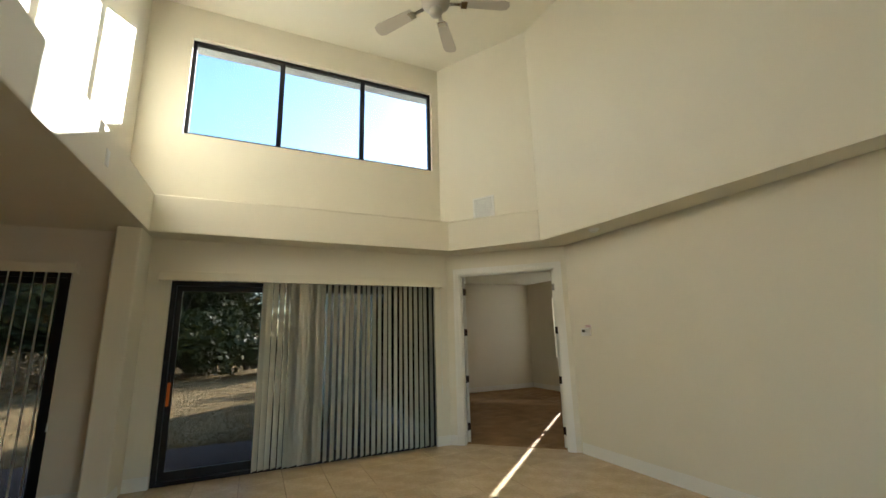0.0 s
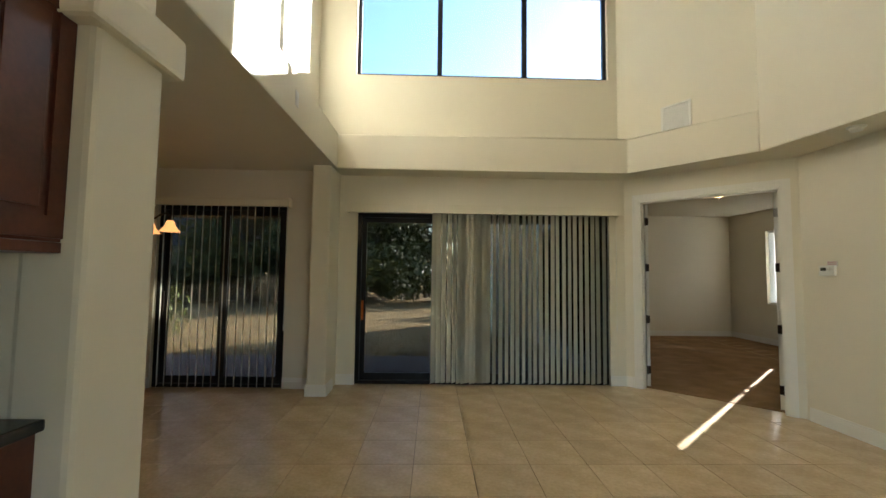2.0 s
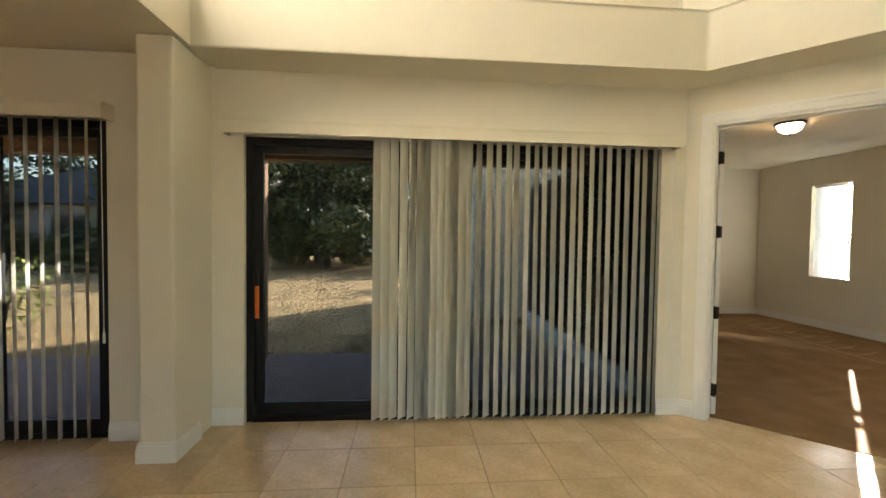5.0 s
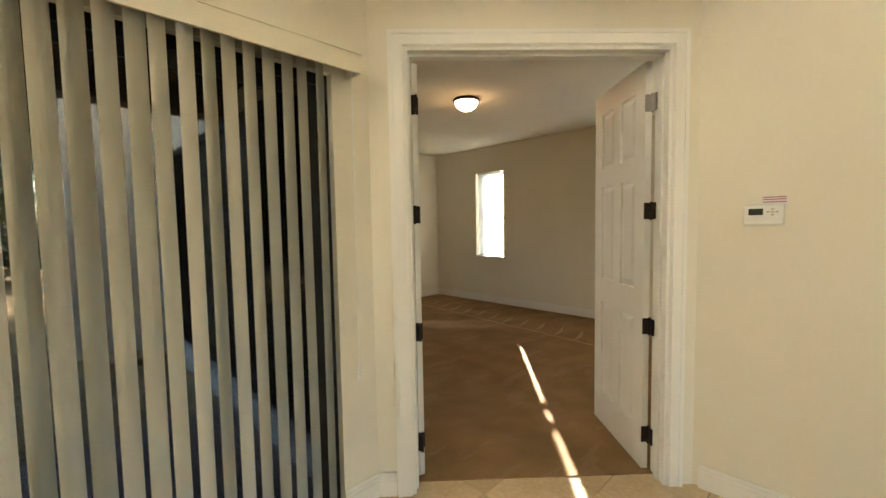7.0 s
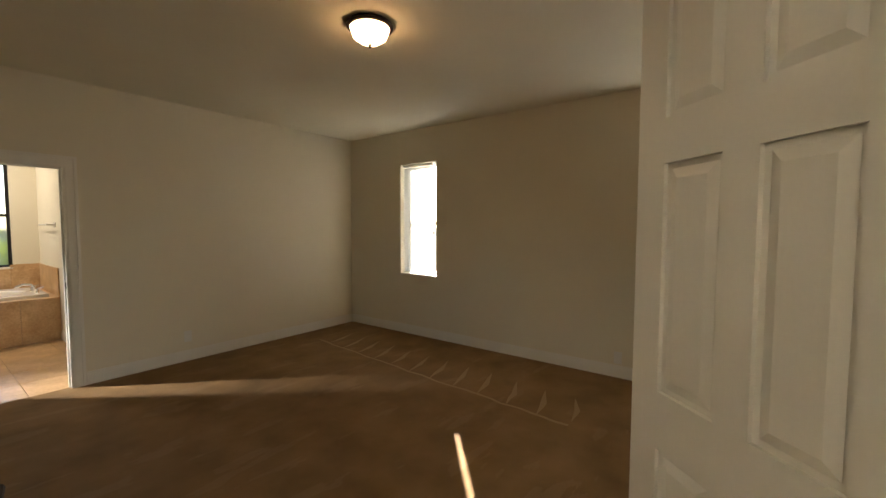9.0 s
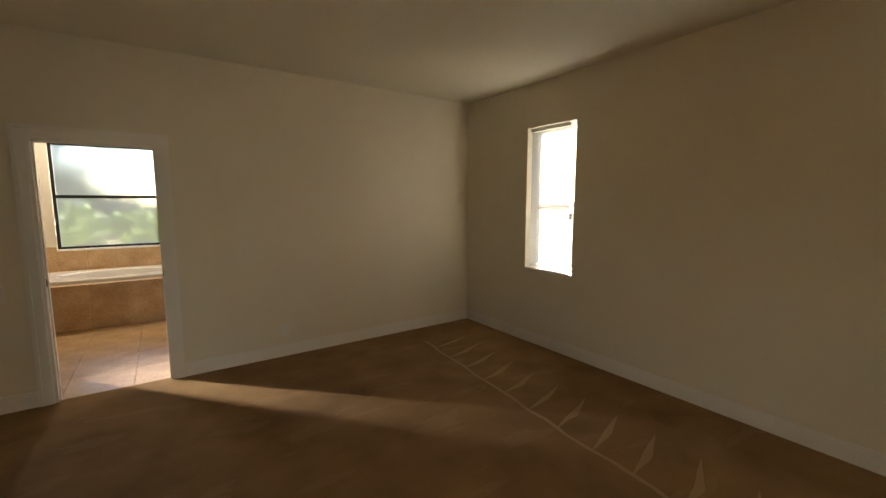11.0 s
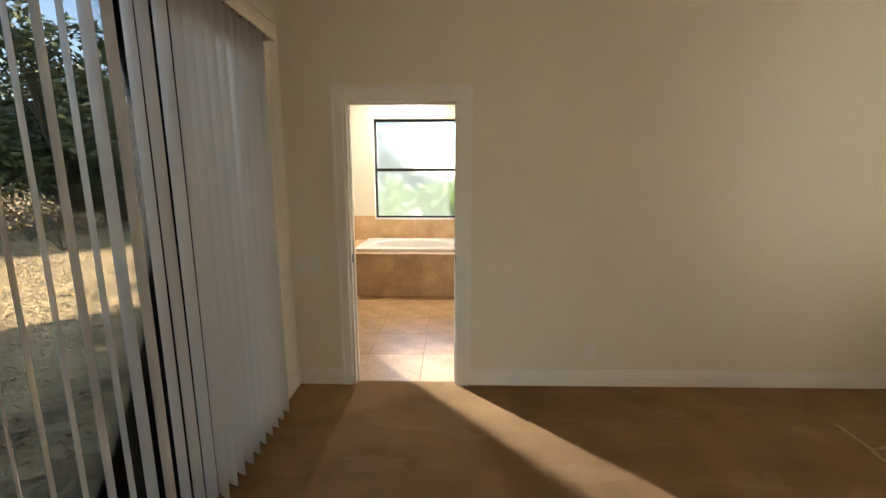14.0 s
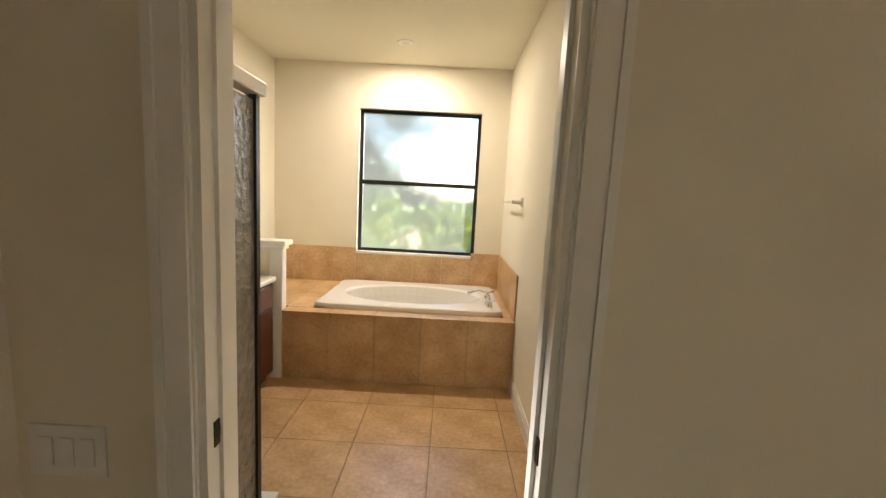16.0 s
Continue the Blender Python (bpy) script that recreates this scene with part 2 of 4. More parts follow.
def prism(bm, poly, z0, z1, bevel=0.0):
    lo, hi = [bm.verts.new((x, y, z0)) for x, y in poly], [bm.verts.new((x, y, z1)) for x, y in poly]
    fs = [bm.faces.new(lo[::-1]), bm.faces.new(hi)]
    k = len(poly)
    for i in range(k):
        fs.append(bm.faces.new((lo[i], lo[(i + 1) % k], hi[(i + 1) % k], hi[i])))
    if bevel:
        bmesh.ops.bevel(bm, geom=list({e for f in fs for e in f.edges}), offset=bevel, segments=3, affect="EDGES", profile=0.5)
    return bm


def tube(bm, pts, radii, sides=10):
    """A round bar along points, with a radius at each."""
    rings = []
    pts = [Vector(p) for p in pts]
    if isinstance(radii, (int, float)):
        radii = [radii] * len(pts)
    for i, p in enumerate(pts):
        d = (pts[min(i + 1, len(pts) - 1)] - pts[max(i - 1, 0)]).normalized()
        a = d.cross(Vector((0, 0, 1)) if abs(d.z) < 0.95 else Vector((1, 0, 0))).normalized()
        c = d.cross(a)
        rings.append([bm.verts.new(p + (a * math.cos(2 * math.pi * k / sides) + c * math.sin(2 * math.pi * k / sides)) * radii[i]) for k in range(sides)])
    for r, s in zip(rings, rings[1:]):
        for k in range(sides):
            bm.faces.new((r[k], r[(k + 1) % sides], s[(k + 1) % sides], s[k]))
    bm.faces.new(rings[0][::-1])
    bm.faces.new(rings[-1])
    return bm


def lathe(bm, profile, sides=24, centre=(0, 0, 0)):
    """A turned shape from (radius, height) pairs."""
    rings = [[bm.verts.new((centre[0] + r * math.cos(2 * math.pi * k / sides), centre[1] + r * math.sin(2 * math.pi * k / sides), centre[2] + z)) for k in range(sides)] for r, z in profile]
    for r, s in zip(rings, rings[1:]):
        for k in range(sides):
            bm.faces.new((r[k], r[(k + 1) % sides], s[(k + 1) % sides], s[k]))
    bm.faces.new(rings[0][::-1])
    bm.faces.new(rings[-1])
    return bm


def wall_run(name, p, q, thick, z0, z1, openings=(), label="painted wall", mat=None):
    """A wall whose room face runs from p to q, thickened to its left, with openings (from, to, bottom, top) along it."""
    p, q = Vector(p), Vector(q)
    length = (q - p).length
    d = (q - p).normalized()
    m = Matrix(((d.x, -d.y, 0, p.x), (d.y, d.x, 0, p.y), (0, 0, 1, 0), (0, 0, 0, 1)))
    bm = bmesh.new()
    us = sorted({0.0, length, *[o[0] for o in openings], *[o[1] for o in openings]})
    for a, b in zip(us, us[1:]):
        holes = sorted((o[2], o[3]) for o in openings if o[0] <= a + 1e-6 and o[1] >= b - 1e-6)
        z = z0
        for h0, h1 in holes:
            if h0 > z + 1e-6:
                box(bm, a, b, 0, thick, z, h0)
            z = h1
        if z < z1:
            box(bm, a, b, 0, thick, z, z1)
    bmesh.ops.remove_doubles(bm, verts=bm.verts, dist=1e-5)
    bmesh.ops.transform(bm, verts=bm.verts, matrix=m)
    ob = structure(name, bm, mat or WALL, label, "wall")
    return ob, m


def baseboard(m, a, b, ends=(0, 0)):
    """A moulded skirting along a wall's local run, on its room side."""
    bm = bmesh.new()
    box(bm, a, b, -0.014, 0.0, 0.0, 0.085)
    box(bm, a, b, -0.011, 0.0, 0.085, 0.105)
    box(bm, a, b, -0.007, 0.0, 0.105, 0.125)
    bmesh.ops.transform(bm, verts=bm.verts, matrix=m)
    return structure("baseboard", bm, TRIM, "white moulded wooden baseboard along the wall", "baseboard")


def casing(m, a, b, top, width=0.085, side=-1, deep=0.12):
    """Door trim: stepped moulding on the room side and a lined jamb through the wall."""
    bm = bmesh.new()
    for off, w, t in ((0.0, width, 0.012), (0.006, width * 0.62, 0.019), (width * 0.7, width * 0.24, 0.024)):
        y0, y1 = (-t, 0.0) if side < 0 else (deep, deep + t)
        box(bm, a - off - w, a - off, y0, y1, 0, top + off)
        box(bm, b + off, b + off + w, y0, y1, 0, top + off)
        box(bm, a - off - w, b + off + w, y0, y1, top + off, top + off + w)
    bmesh.ops.transform(bm, verts=bm.verts, matrix=m)
    return structure("trim", bm, TRIM, "white stepped door casing", "door trim")


def jamb(m, a, b, top, deep):
    bm = bmesh.new()
    box(bm, a, a + 0.018, -0.004, deep + 0.004, 0, top)
    box(bm, b - 0.018, b, -0.004, deep + 0.004, 0, top)
    box(bm, a + 0.018, b - 0.018, -0.004, deep + 0.004, top - 0.018, top)
    box(bm, a + 0.018, a + 0.028, deep * 0.35, deep * 0.6, 0, top - 0.018)
    box(bm, b - 0.028, b - 0.018, deep * 0.35, deep * 0.6, 0, top - 0.018)
    box(bm, a + 0.028, b - 0.028, deep * 0.35, deep * 0.6, top - 0.03, top - 0.018)
    bmesh.ops.transform(bm, verts=bm.verts, matrix=m)
    return structure("trim", bm, TRIM, "white wooden door jamb", "door trim")


# ---- large structure ----
H = 5.65          # living room ceiling
LOW = 2.59        # soffits and dining ceiling
LEDGE = 3.0       # top of the plant ledge
BED = 2.77        # bedroom ceiling
GW = 4.87         # room face of the glazed wall

# living room: glazed wall with sliding door and clerestory
_, m_glaze = wall_run("wall_north", (-1.46, GW), (2.47, GW), 0.18, 0, H, [(0.53, 3.71, 0, 2.12), (0.47, 3.725, 3.9, 5.22)], "cream painted wall with sliding door and high window")
baseboard(m_glaze, 0.31, 0.53)
baseboard(m_glaze, 3.71, 3.91)
_, m_din = wall_run("wall_dining", (-3.5, 4.68), (-1.36, 4.68), 0.18, 0, LOW, [(0.24, 1.77, 0, 2.15)], "cream painted dining wall with sliding door")
baseboard(m_din, 1.77, 2.14)
baseboard(m_din, 0.02, 0.24)
structure("column", boxm(-1.36, -1.15, 4.385, 4.87, 0, LOW, bevel=0.018), WALL, "cream plastered square column with rounded corners", "column")
bm = bmesh.new()
for g, z0, z1 in ((0.014, 0, 0.085), (0.011, 0.085, 0.105), (0.007, 0.105, 0.125)):
    box(bm, -1.36 - g, -1.15 + g, 4.385 - g, 4.68, z0, z1)
structure("baseboard", bm, TRIM, "white baseboard round the column", "baseboard")
A, B = (2.45, GW), (3.68, 3.727)
_, m_dd = wall_run("wall_diagonal", A, B, 0.12, 0, 2.8, [(0.18, 1.535, 0, 2.295)], "cream diagonal wall with double doorway")
casing(m_dd, 0.18, 1.535, 2.295, 0.08)
casing(m_dd, 0.18, 1.535, 2.295, 0.08, 1, 0.12)
jamb(m_dd, 0.18, 1.535, 2.295, 0.12)
baseboard(m_dd, 0.0, 0.095)
_, m_right = wall_run("wall_east", (3.68, 3.727), (3.68, -4.0), 0.12, 0, 2.8, (), "long cream painted wall")
baseboard(m_right, 0.03, 7.7)
# opening is assumed, cut out of view for the fill lamp
wall_run("wall_south", (3.8, -4.0), (-6.0, -4.0), 0.15, 0, H, [(0.6, 2.6, 0.3, 2.3)], "cream painted back wall with assumed, unseen window opening")
wall_run("wall_west", (-6.0, -4.0), (-6.0, 1.3), 0.15, 0, LOW + 0.1, (), "cream painted kitchen wall")
_, m_dw = wall_run("wall_dining_west", (-3.95, 1.3), (-3.95, 4.15), 0.15, 0, LOW, (), "cream painted dining wall")
baseboard(m_dw, 0.0, 2.85)
_, m_dc = wall_run("wall_dining_corner", (-3.95, 4.15), (-3.48, 4.68), 0.15, 0, LOW, (), "cream painted diagonal wall")
baseboard(m_dc, 0.0, 0.7)
wall_run("wall_kitchen_divider", (-1.2, 1.125), (-6.0, 1.125), -0.325, 0, LOW, (), "cream wall between kitchen and dining area")
structure("pillar", boxm(-1.30, -1.095, 1.12, 1.453, 0, 2.2, bevel=0.022), WALL, "cream plastered pillar with rounded corners", "pillar")
# out of view, added to keep the back lamp's light off kitchen and dining
wall_run("wall_kitchen_side", (-1.42, 0.2), (-1.42, -4.0), 0.12, 0, LOW, (), "unseen plain cream wall added to block light from the kitchen")
structure("trim", boxm(-1.50, -1.05, 1.05, 1.525, 2.17, 2.345, bevel=0.02), WALL, "cream square capital round the wall's end", "capital")
structure("trim", boxm(-1.42, -1.117, -4.0, 1.42, 2.345, LOW + 0.01, bevel=0.01), WALL, "cream beam over the kitchen opening", "beam")
wall_run("wall_west_upper", (-1.46, -4.0), (-1.46, 5.0), 0.15, LEDGE - 0.1, H, (), "cream high wall above the plant ledge")
structure("ceiling_dining", prism(bmesh.new(), [(-6.1, -4.1), (-1.12, -4.1), (-1.12, 4.6), (-1.14, 4.86), (-6.1, 4.86)], LOW, LEDGE, bevel=0.016), WALL, "cream dropped ceiling with a ledge on top", "ceiling")
structure("ledge", prism(bmesh.new(), [(-1.135, 4.525), (2.34, 4.525), (3.18, 3.59), (3.66, 3.75), (2.5, 4.93), (-1.135, 4.93)], LOW - 0.003, LEDGE + 0.003, bevel=0.016), WALL, "cream plant ledge above doors", "ledge")
structure("wall_vent", prism(bmesh.new(), [(2.36, 4.9), (3.19, 3.592), (3.6, 3.592), (3.6, 5.2), (2.6, 5.2)], LEDGE - 0.02, H), WALL, "cream angled upper wall", "wall")
structure("wall_east_upper", prism(bmesh.new(), [(3.178, 3.588), (3.28, 2.6), (3.41, 0.5), (3.5, -4.0), (3.86, -4.0), (3.86, 3.62), (3.55, 3.85)], LOW - 0.006, H, bevel=0.012), WALL, "cream overhanging upper wall", "wall")
structure("ceiling", boxm(-1.7, 3.9, -4.2, 5.1, H, H + 0.15), CEIL, "cream high flat ceiling", "ceiling")
structure("floor", boxm(-6.1, 3.75, -4.1, 4.95, -0.2, -0.009), GROUT, "grouted floor bed under square tiles", "floor")
structure("floor_diagonal", prism(bmesh.new(), [(2.3, 4.94), (3.74, 3.6), (3.82, 3.7), (2.56, 4.94)], -0.2, -0.0095), GROUT, "grouted floor at the doorway", "floor")

# bedroom
_, m_bw = wall_run("wall_bed_west", (2.495, 4.97), (2.495, 9.05), 0.15, 0, BED + 0.05, [(0.32, 3.72, 0, 2.28)], "cream painted wall with sliding door")
baseboard(m_bw, 3.72, 4.08)
_, m_bn = wall_run("wall_bed_north", (2.34, 9.05), (7.1, 9.05), 0.12, 0, BED + 0.1, [(0.56, 1.325, 0, 2.012)], "cream painted wall with bathroom doorway")
casing(m_bn, 0.56, 1.325, 2.012, 0.085)
jamb(m_bn, 0.56, 1.325, 2.012, 0.12)
baseboard(m_bn, 1.412, 4.59)
baseboard(m_bn, 0.155, 0.473)
_, m_be = wall_run("wall_bed_east", (6.93, 9.05), (6.93, 2.9), 0.2, 0, BED + 0.1, [(1.024, 1.642, 0.832, 2.322), (4.18, 5.43, 0.832, 2.322)], "cream painted wall with two windows")
baseboard(m_be, 0.0, 6.15)
wall_run("wall_bed_south", (7.13, 2.9), (3.8, 2.9), 0.12, 0, BED + 0.1, (), "cream painted wall")
structure("ceiling_bedroom", prism(bmesh.new(), [(2.4, 5.02), (2.6, 4.9), (3.79, 3.79), (3.79, 2.8), (7.1, 2.8), (7.1, 9.13), (2.4, 9.13)], BED, BED + 0.1), CEIL, "off-white flat bedroom ceiling", "ceiling")
structure("floor_carpet", prism(bmesh.new(), [(2.48, 5.0), (2.535, 4.925), (3.745, 3.80), (3.80, 3.7), (3.80, 2.9), (6.93, 2.9), (6.93, 9.055), (3.66, 9.055), (3.66, 9.085), (2.905, 9.085), (2.905, 9.055), (2.48, 9.055)], -0.1, 0.006), CARPET, "brown cut-pile carpet with vacuum tracks", "carpet")

# bathroom
BT = 2.79
_, m_tn = wall_run("wall_bath_north", (1.45, 12.46), (4.13, 12.46), 0.18, 0, BT + 0.1, [(1.015, 2.26, 0.89, 2.355)], "cream painted wall with frosted window")
_, m_te = wall_run("wall_bath_east", (3.985, 12.46), (3.985, 9.17), 0.14, 0, BT + 0.1, (), "cream painted bathroom wall")
baseboard(m_te, 1.18, 3.29)
wall_run("wall_bath_west", (1.60, 9.1), (1.60, 12.46), 0.15, 0, BT + 0.1, (), "cream painted bathroom wall")
wall_run("wall_bath_south", (2.34, 9.17), (1.45, 9.17), 0.12, 0, BT + 0.1, (), "cream painted bathroom wall")
structure("ceiling_bathroom", boxm(1.4, 4.13, 9.1, 12.6, BT, BT + 0.1), CEIL, "cream bathroom ceiling", "ceiling")
structure("floor_bathroom", boxm(1.5, 4.05, 9.087, 12.55, -0.2, -0.009), GROUT, "grouted bathroom floor bed", "floor")

# roof shells keep daylight out of the joints
structure("roof", prism(bmesh.new(), [(2.3, 5.12), (2.62, 5.12), (3.88, 3.92), (3.88, 2.6), (7.35, 2.6), (7.35, 9.12), (2.3, 9.12)], BED + 0.12, BED + 0.3), ROOFM, "flat dark roof", "roof")
structure("roof", boxm(1.2, 7.35, 9.12, 12.8, BT + 0.12, BT + 0.3), ROOFM, "flat dark roof", "roof")
structure("roof", boxm(-6.3, -1.62, -4.3, 5.0, LEDGE + 0.02, LEDGE + 0.2), ROOFM, "flat dark roof", "roof")
structure("roof", boxm(-1.9, 4.1, -4.4, 5.33, H + 0.16, H + 0.35), ROOFM, "flat dark roof", "roof")
structure("eave", boxm(-1.9, 4.1, 5.05, 5.33, 5.30, 5.36), FENCE, "pale eave soffit above the high window", "eave")

# lanai
structure("lanai_roof", prism(bmesh.new(), [(-6.2, 4.87), (-1.64, 4.87), (-1.64, 5.06), (2.33, 5.06), (2.33, 6.55), (-6.2, 6.55)], 2.42, 2.62), SOFFIT, "brown lanai ceiling", "roof")
structure("lanai_beam", boxm(-6.2, 2.33, 6.55, 6.75, 2.26, 2.62, bevel=0.01), SOFFIT, "brown lanai beam", "beam")
structure("trim", boxm(2.30, 2.345, 5.06, 9.05, -0.1, 0.16), FENCE, "white painted base band on the outer wall", "base band")
structure("wall_wing_outer", boxm(2.325, 2.338, 5.06, 5.28, -0.1, 2.42), STUCCO, "stucco outer wall", "wall")
post = thing("lanai_post", "dark brown square post carrying the lanai beam", "post")
part("shaft", boxm(-1.50, -1.38, 6.60, 6.72, -0.06, 2.26, bevel=0.008), SOFFIT, post)
structure("patio", boxm(-6.6, 2.34, 4.9, 6.85, -0.22, -0.05, bevel=0.01), PAVER, "dark grey-brown concrete patio", "patio")
bm = bmesh.new()
N = 60
for i in range(N + 1):
    for j in range(N + 1):
        u, v = (i / N * 2 - 1), (j / N * 2 - 1)
        x, y = 3 + 400 * u * abs(u) ** 1.6, 8 + 400 * v * abs(v) ** 1.6
        bm.verts.new((x, y, -0.10))
bm.verts.ensure_lookup_table()
for i in range(N):
    for j in range(N):
        k = i * (N + 1) + j
        bm.faces.new((bm.verts[k], bm.verts[k + 1], bm.verts[k + N + 2], bm.verts[k + N + 1]))
structure("ground", bm, LAWN, "dry yellow-green lawn", "lawn")


# ---- doors, windows and blinds ----
def slider(name, m, a, b, top, deep, stiles, label, glass=None):
    """A bronze sliding glass door in an opening of a wall's local run; stiles: where panels meet."""
    d = thing(name, label, "sliding door")
    tagged(d, kind="structure")
    y0, y1 = deep * 0.35, deep * 0.75
    bm = bmesh.new()
    box(bm, a, a + 0.05, y0 - 0.02, y1 + 0.02, 0, top)
    box(bm, b - 0.05, b, y0 - 0.02, y1 + 0.02, 0, top)
    box(bm, a + 0.05, b - 0.05, y0 - 0.02, y1 + 0.02, top - 0.05, top)
    box(bm, a + 0.05, b - 0.05, y0 - 0.02, y1 + 0.02, -0.02, 0.035)
    bmesh.ops.transform(bm, verts=bm.verts, matrix=m)
    part("frame", bm, BRONZE, d, "black bronze aluminium frame")
    edges = [a + 0.05, *stiles, b - 0.05]
    for k, (p, q) in enumerate(zip(edges, edges[1:])):
        o = y0 + (0.0 if k % 2 else 0.035)
        bm = bmesh.new()
        box(bm, p - 0.02, p + 0.055, o, o + 0.03, 0.036, top - 0.051)
        box(bm, q - 0.055, q + 0.02, o, o + 0.03, 0.036, top - 0.051)
        box(bm, p + 0.055, q - 0.055, o, o + 0.03, top - 0.11, top - 0.051)
        box(bm, p + 0.055, q - 0.055, o, o + 0.03, 0.036, 0.12)
        bmesh.ops.transform(bm, verts=bm.verts, matrix=m)
        leaf = part("sash", bm, BRONZE, d)
        bm = boxm(p + 0.05, q - 0.05, o + 0.012, o + 0.018, 0.11, top - 0.10)
        bmesh.ops.transform(bm, verts=bm.verts, matrix=m)
        part("pane", bm, glass or DOORGLASS, leaf, "clear tinted pane")
    bm = bmesh.new()
    box(bm, a + 0.062, a + 0.085, y0 - 0.018, y0 + 0.001, 0.88, 1.12, bevel=0.006)
    bmesh.ops.transform(bm, verts=bm.verts, matrix=m)
    part("handle", bm, IRON, d)
    return d


def vertical_blind(name, m, a, b, top, vanes, val0, val1, label, proud=0.10, mat=None):
    """Vertical vanes on a head track under a box valance. vanes: (place, angle) along the run."""
    h = thing(name, label, "vertical blind")
    bm = bmesh.new()
    box(bm, val0, val1, -proud - 0.012, -proud, top, top + 0.105, bevel=0.003)
    box(bm, val0, val0 + 0.01, -proud, 0, top, top + 0.105)
    box(bm, val1 - 0.01, val1, -proud, 0, top, top + 0.105)
    box(bm, val0 + 0.01, val1 - 0.01, -proud, 0, top + 0.095, top + 0.105)
    box(bm, val0 - 0.001, val1 + 0.001, -proud - 0.018, -proud - 0.012, top + 0.083, top + 0.089)
    bmesh.ops.transform(bm, verts=bm.verts, matrix=m)
    part("valance", bm, VAL, h, "cream box valance")
    bm = boxm(val0 + 0.02, val1 - 0.02, -0.075, -0.035, top + 0.03, top + 0.07)
    bmesh.ops.transform(bm, verts=bm.verts, matrix=m)
    part("head_rail", bm, BRONZE, h)
    w = 0.089
    bm = bmesh.new()
    rows = []
    for z in (0.0, 1.0):
        rows.append([bm.verts.new(((k / 6 - 0.5) * w, 0.007 * (1 - (k / 3 - 1) ** 2), z)) for k in range(7)])
    for k in range(6):
        bm.faces.new((rows[0][k], rows[0][k + 1], rows[1][k + 1], rows[1][k]))
    r = bmesh.ops.solidify(bm, geom=bm.faces[:], thickness=0.0012)
    base = None
    rnd = random.Random(len(name) + 3)
    for s, ang in vanes:
        bottom = 0.03 + rnd.uniform(0, 0.012)
        if base is None:
            base = part("vane", bm, mat or BLINDV, h, smooth=False)
            ob = base
        else:
            ob = base.copy()
            scene.collection.objects.link(ob)
        ob.parent = h
        ob.matrix_local = m @ pose(s + rnd.uniform(-0.006, 0.006), -0.055, bottom, rnd.uniform(-0.15, 0.15), rnd.uniform(-0.15, 0.15), ang + rnd.uniform(-5, 5)) @ Matrix.Diagonal((1, 1, top + 0.03 - bottom, 1))
    bm = tube(bmesh.new(), [(val1 - 0.03, -0.075, top + 0.02), (val1 - 0.03, -0.07, 0.75)], 0.003, 6)
    tube(bm, [(val1 - 0.03, -0.07, 0.75), (val1 - 0.03, -0.07, 0.68)], 0.008, 8)
    bmesh.ops.transform(bm, verts=bm.verts, matrix=m)
    part("cord", bm, PLASTIC, h)
    return h


d1 = slider("door_1", m_glaze, 0.53, 3.71, 2.12, 0.18, [2.1], "black bronze sliding glass door to the patio")
bm = boxm(0.593, 0.622, 0.030, 0.045, 0.78, 1.02, bevel=0.004)
bmesh.ops.transform(bm, verts=bm.verts, matrix=m_glaze)
part("label_strip", bm, ORANGE, d1, "orange warning strip")
slider("door_2", m_din, 0.24, 1.77, 2.15, 0.18, [1.0], "black bronze sliding glass door beside the dining area")
slider("door_3", m_bw, 0.32, 3.72, 2.28, 0.15, [1.88], "black bronze sliding glass door in the bedroom", BEDGLASS)
vn = []
x = 0.03
while x < 2.22:
    if x < 0.28:
        vn.append((x + 1.46, 46)); x += 0.066
    elif x < 0.34:
        vn.append((x + 1.46, 50)); x += 0.06
    elif x < 0.70:
        vn.append((x + 1.46, 36)); x += 0.052
    else:
        vn.append((x + 1.46, 54 - 13 * (x - 0.7))); x += 0.072
vertical_blind("vertical_blind", m_glaze, 0, 0, 2.11, vn, 0.425, 3.80, "cream vertical vinyl blind half drawn over sliding door")
vertical_blind("vertical_blind", m_din, 0, 0, 2.13, [(0.27 + 0.088 * k, 118) for k in range(17)], 0.20, 1.82, "cream vertical blind with vanes turned open")
vertical_blind("vertical_blind", m_bw, 0, 0, 2.27, [(0.36 + 0.079 * k, 52 if k < 28 else 60) for k in range(43)], 0.25, 3.79, "white vertical blind with open vanes in bedroom, backlight in its colour", mat=BLIND_BACKLIT)


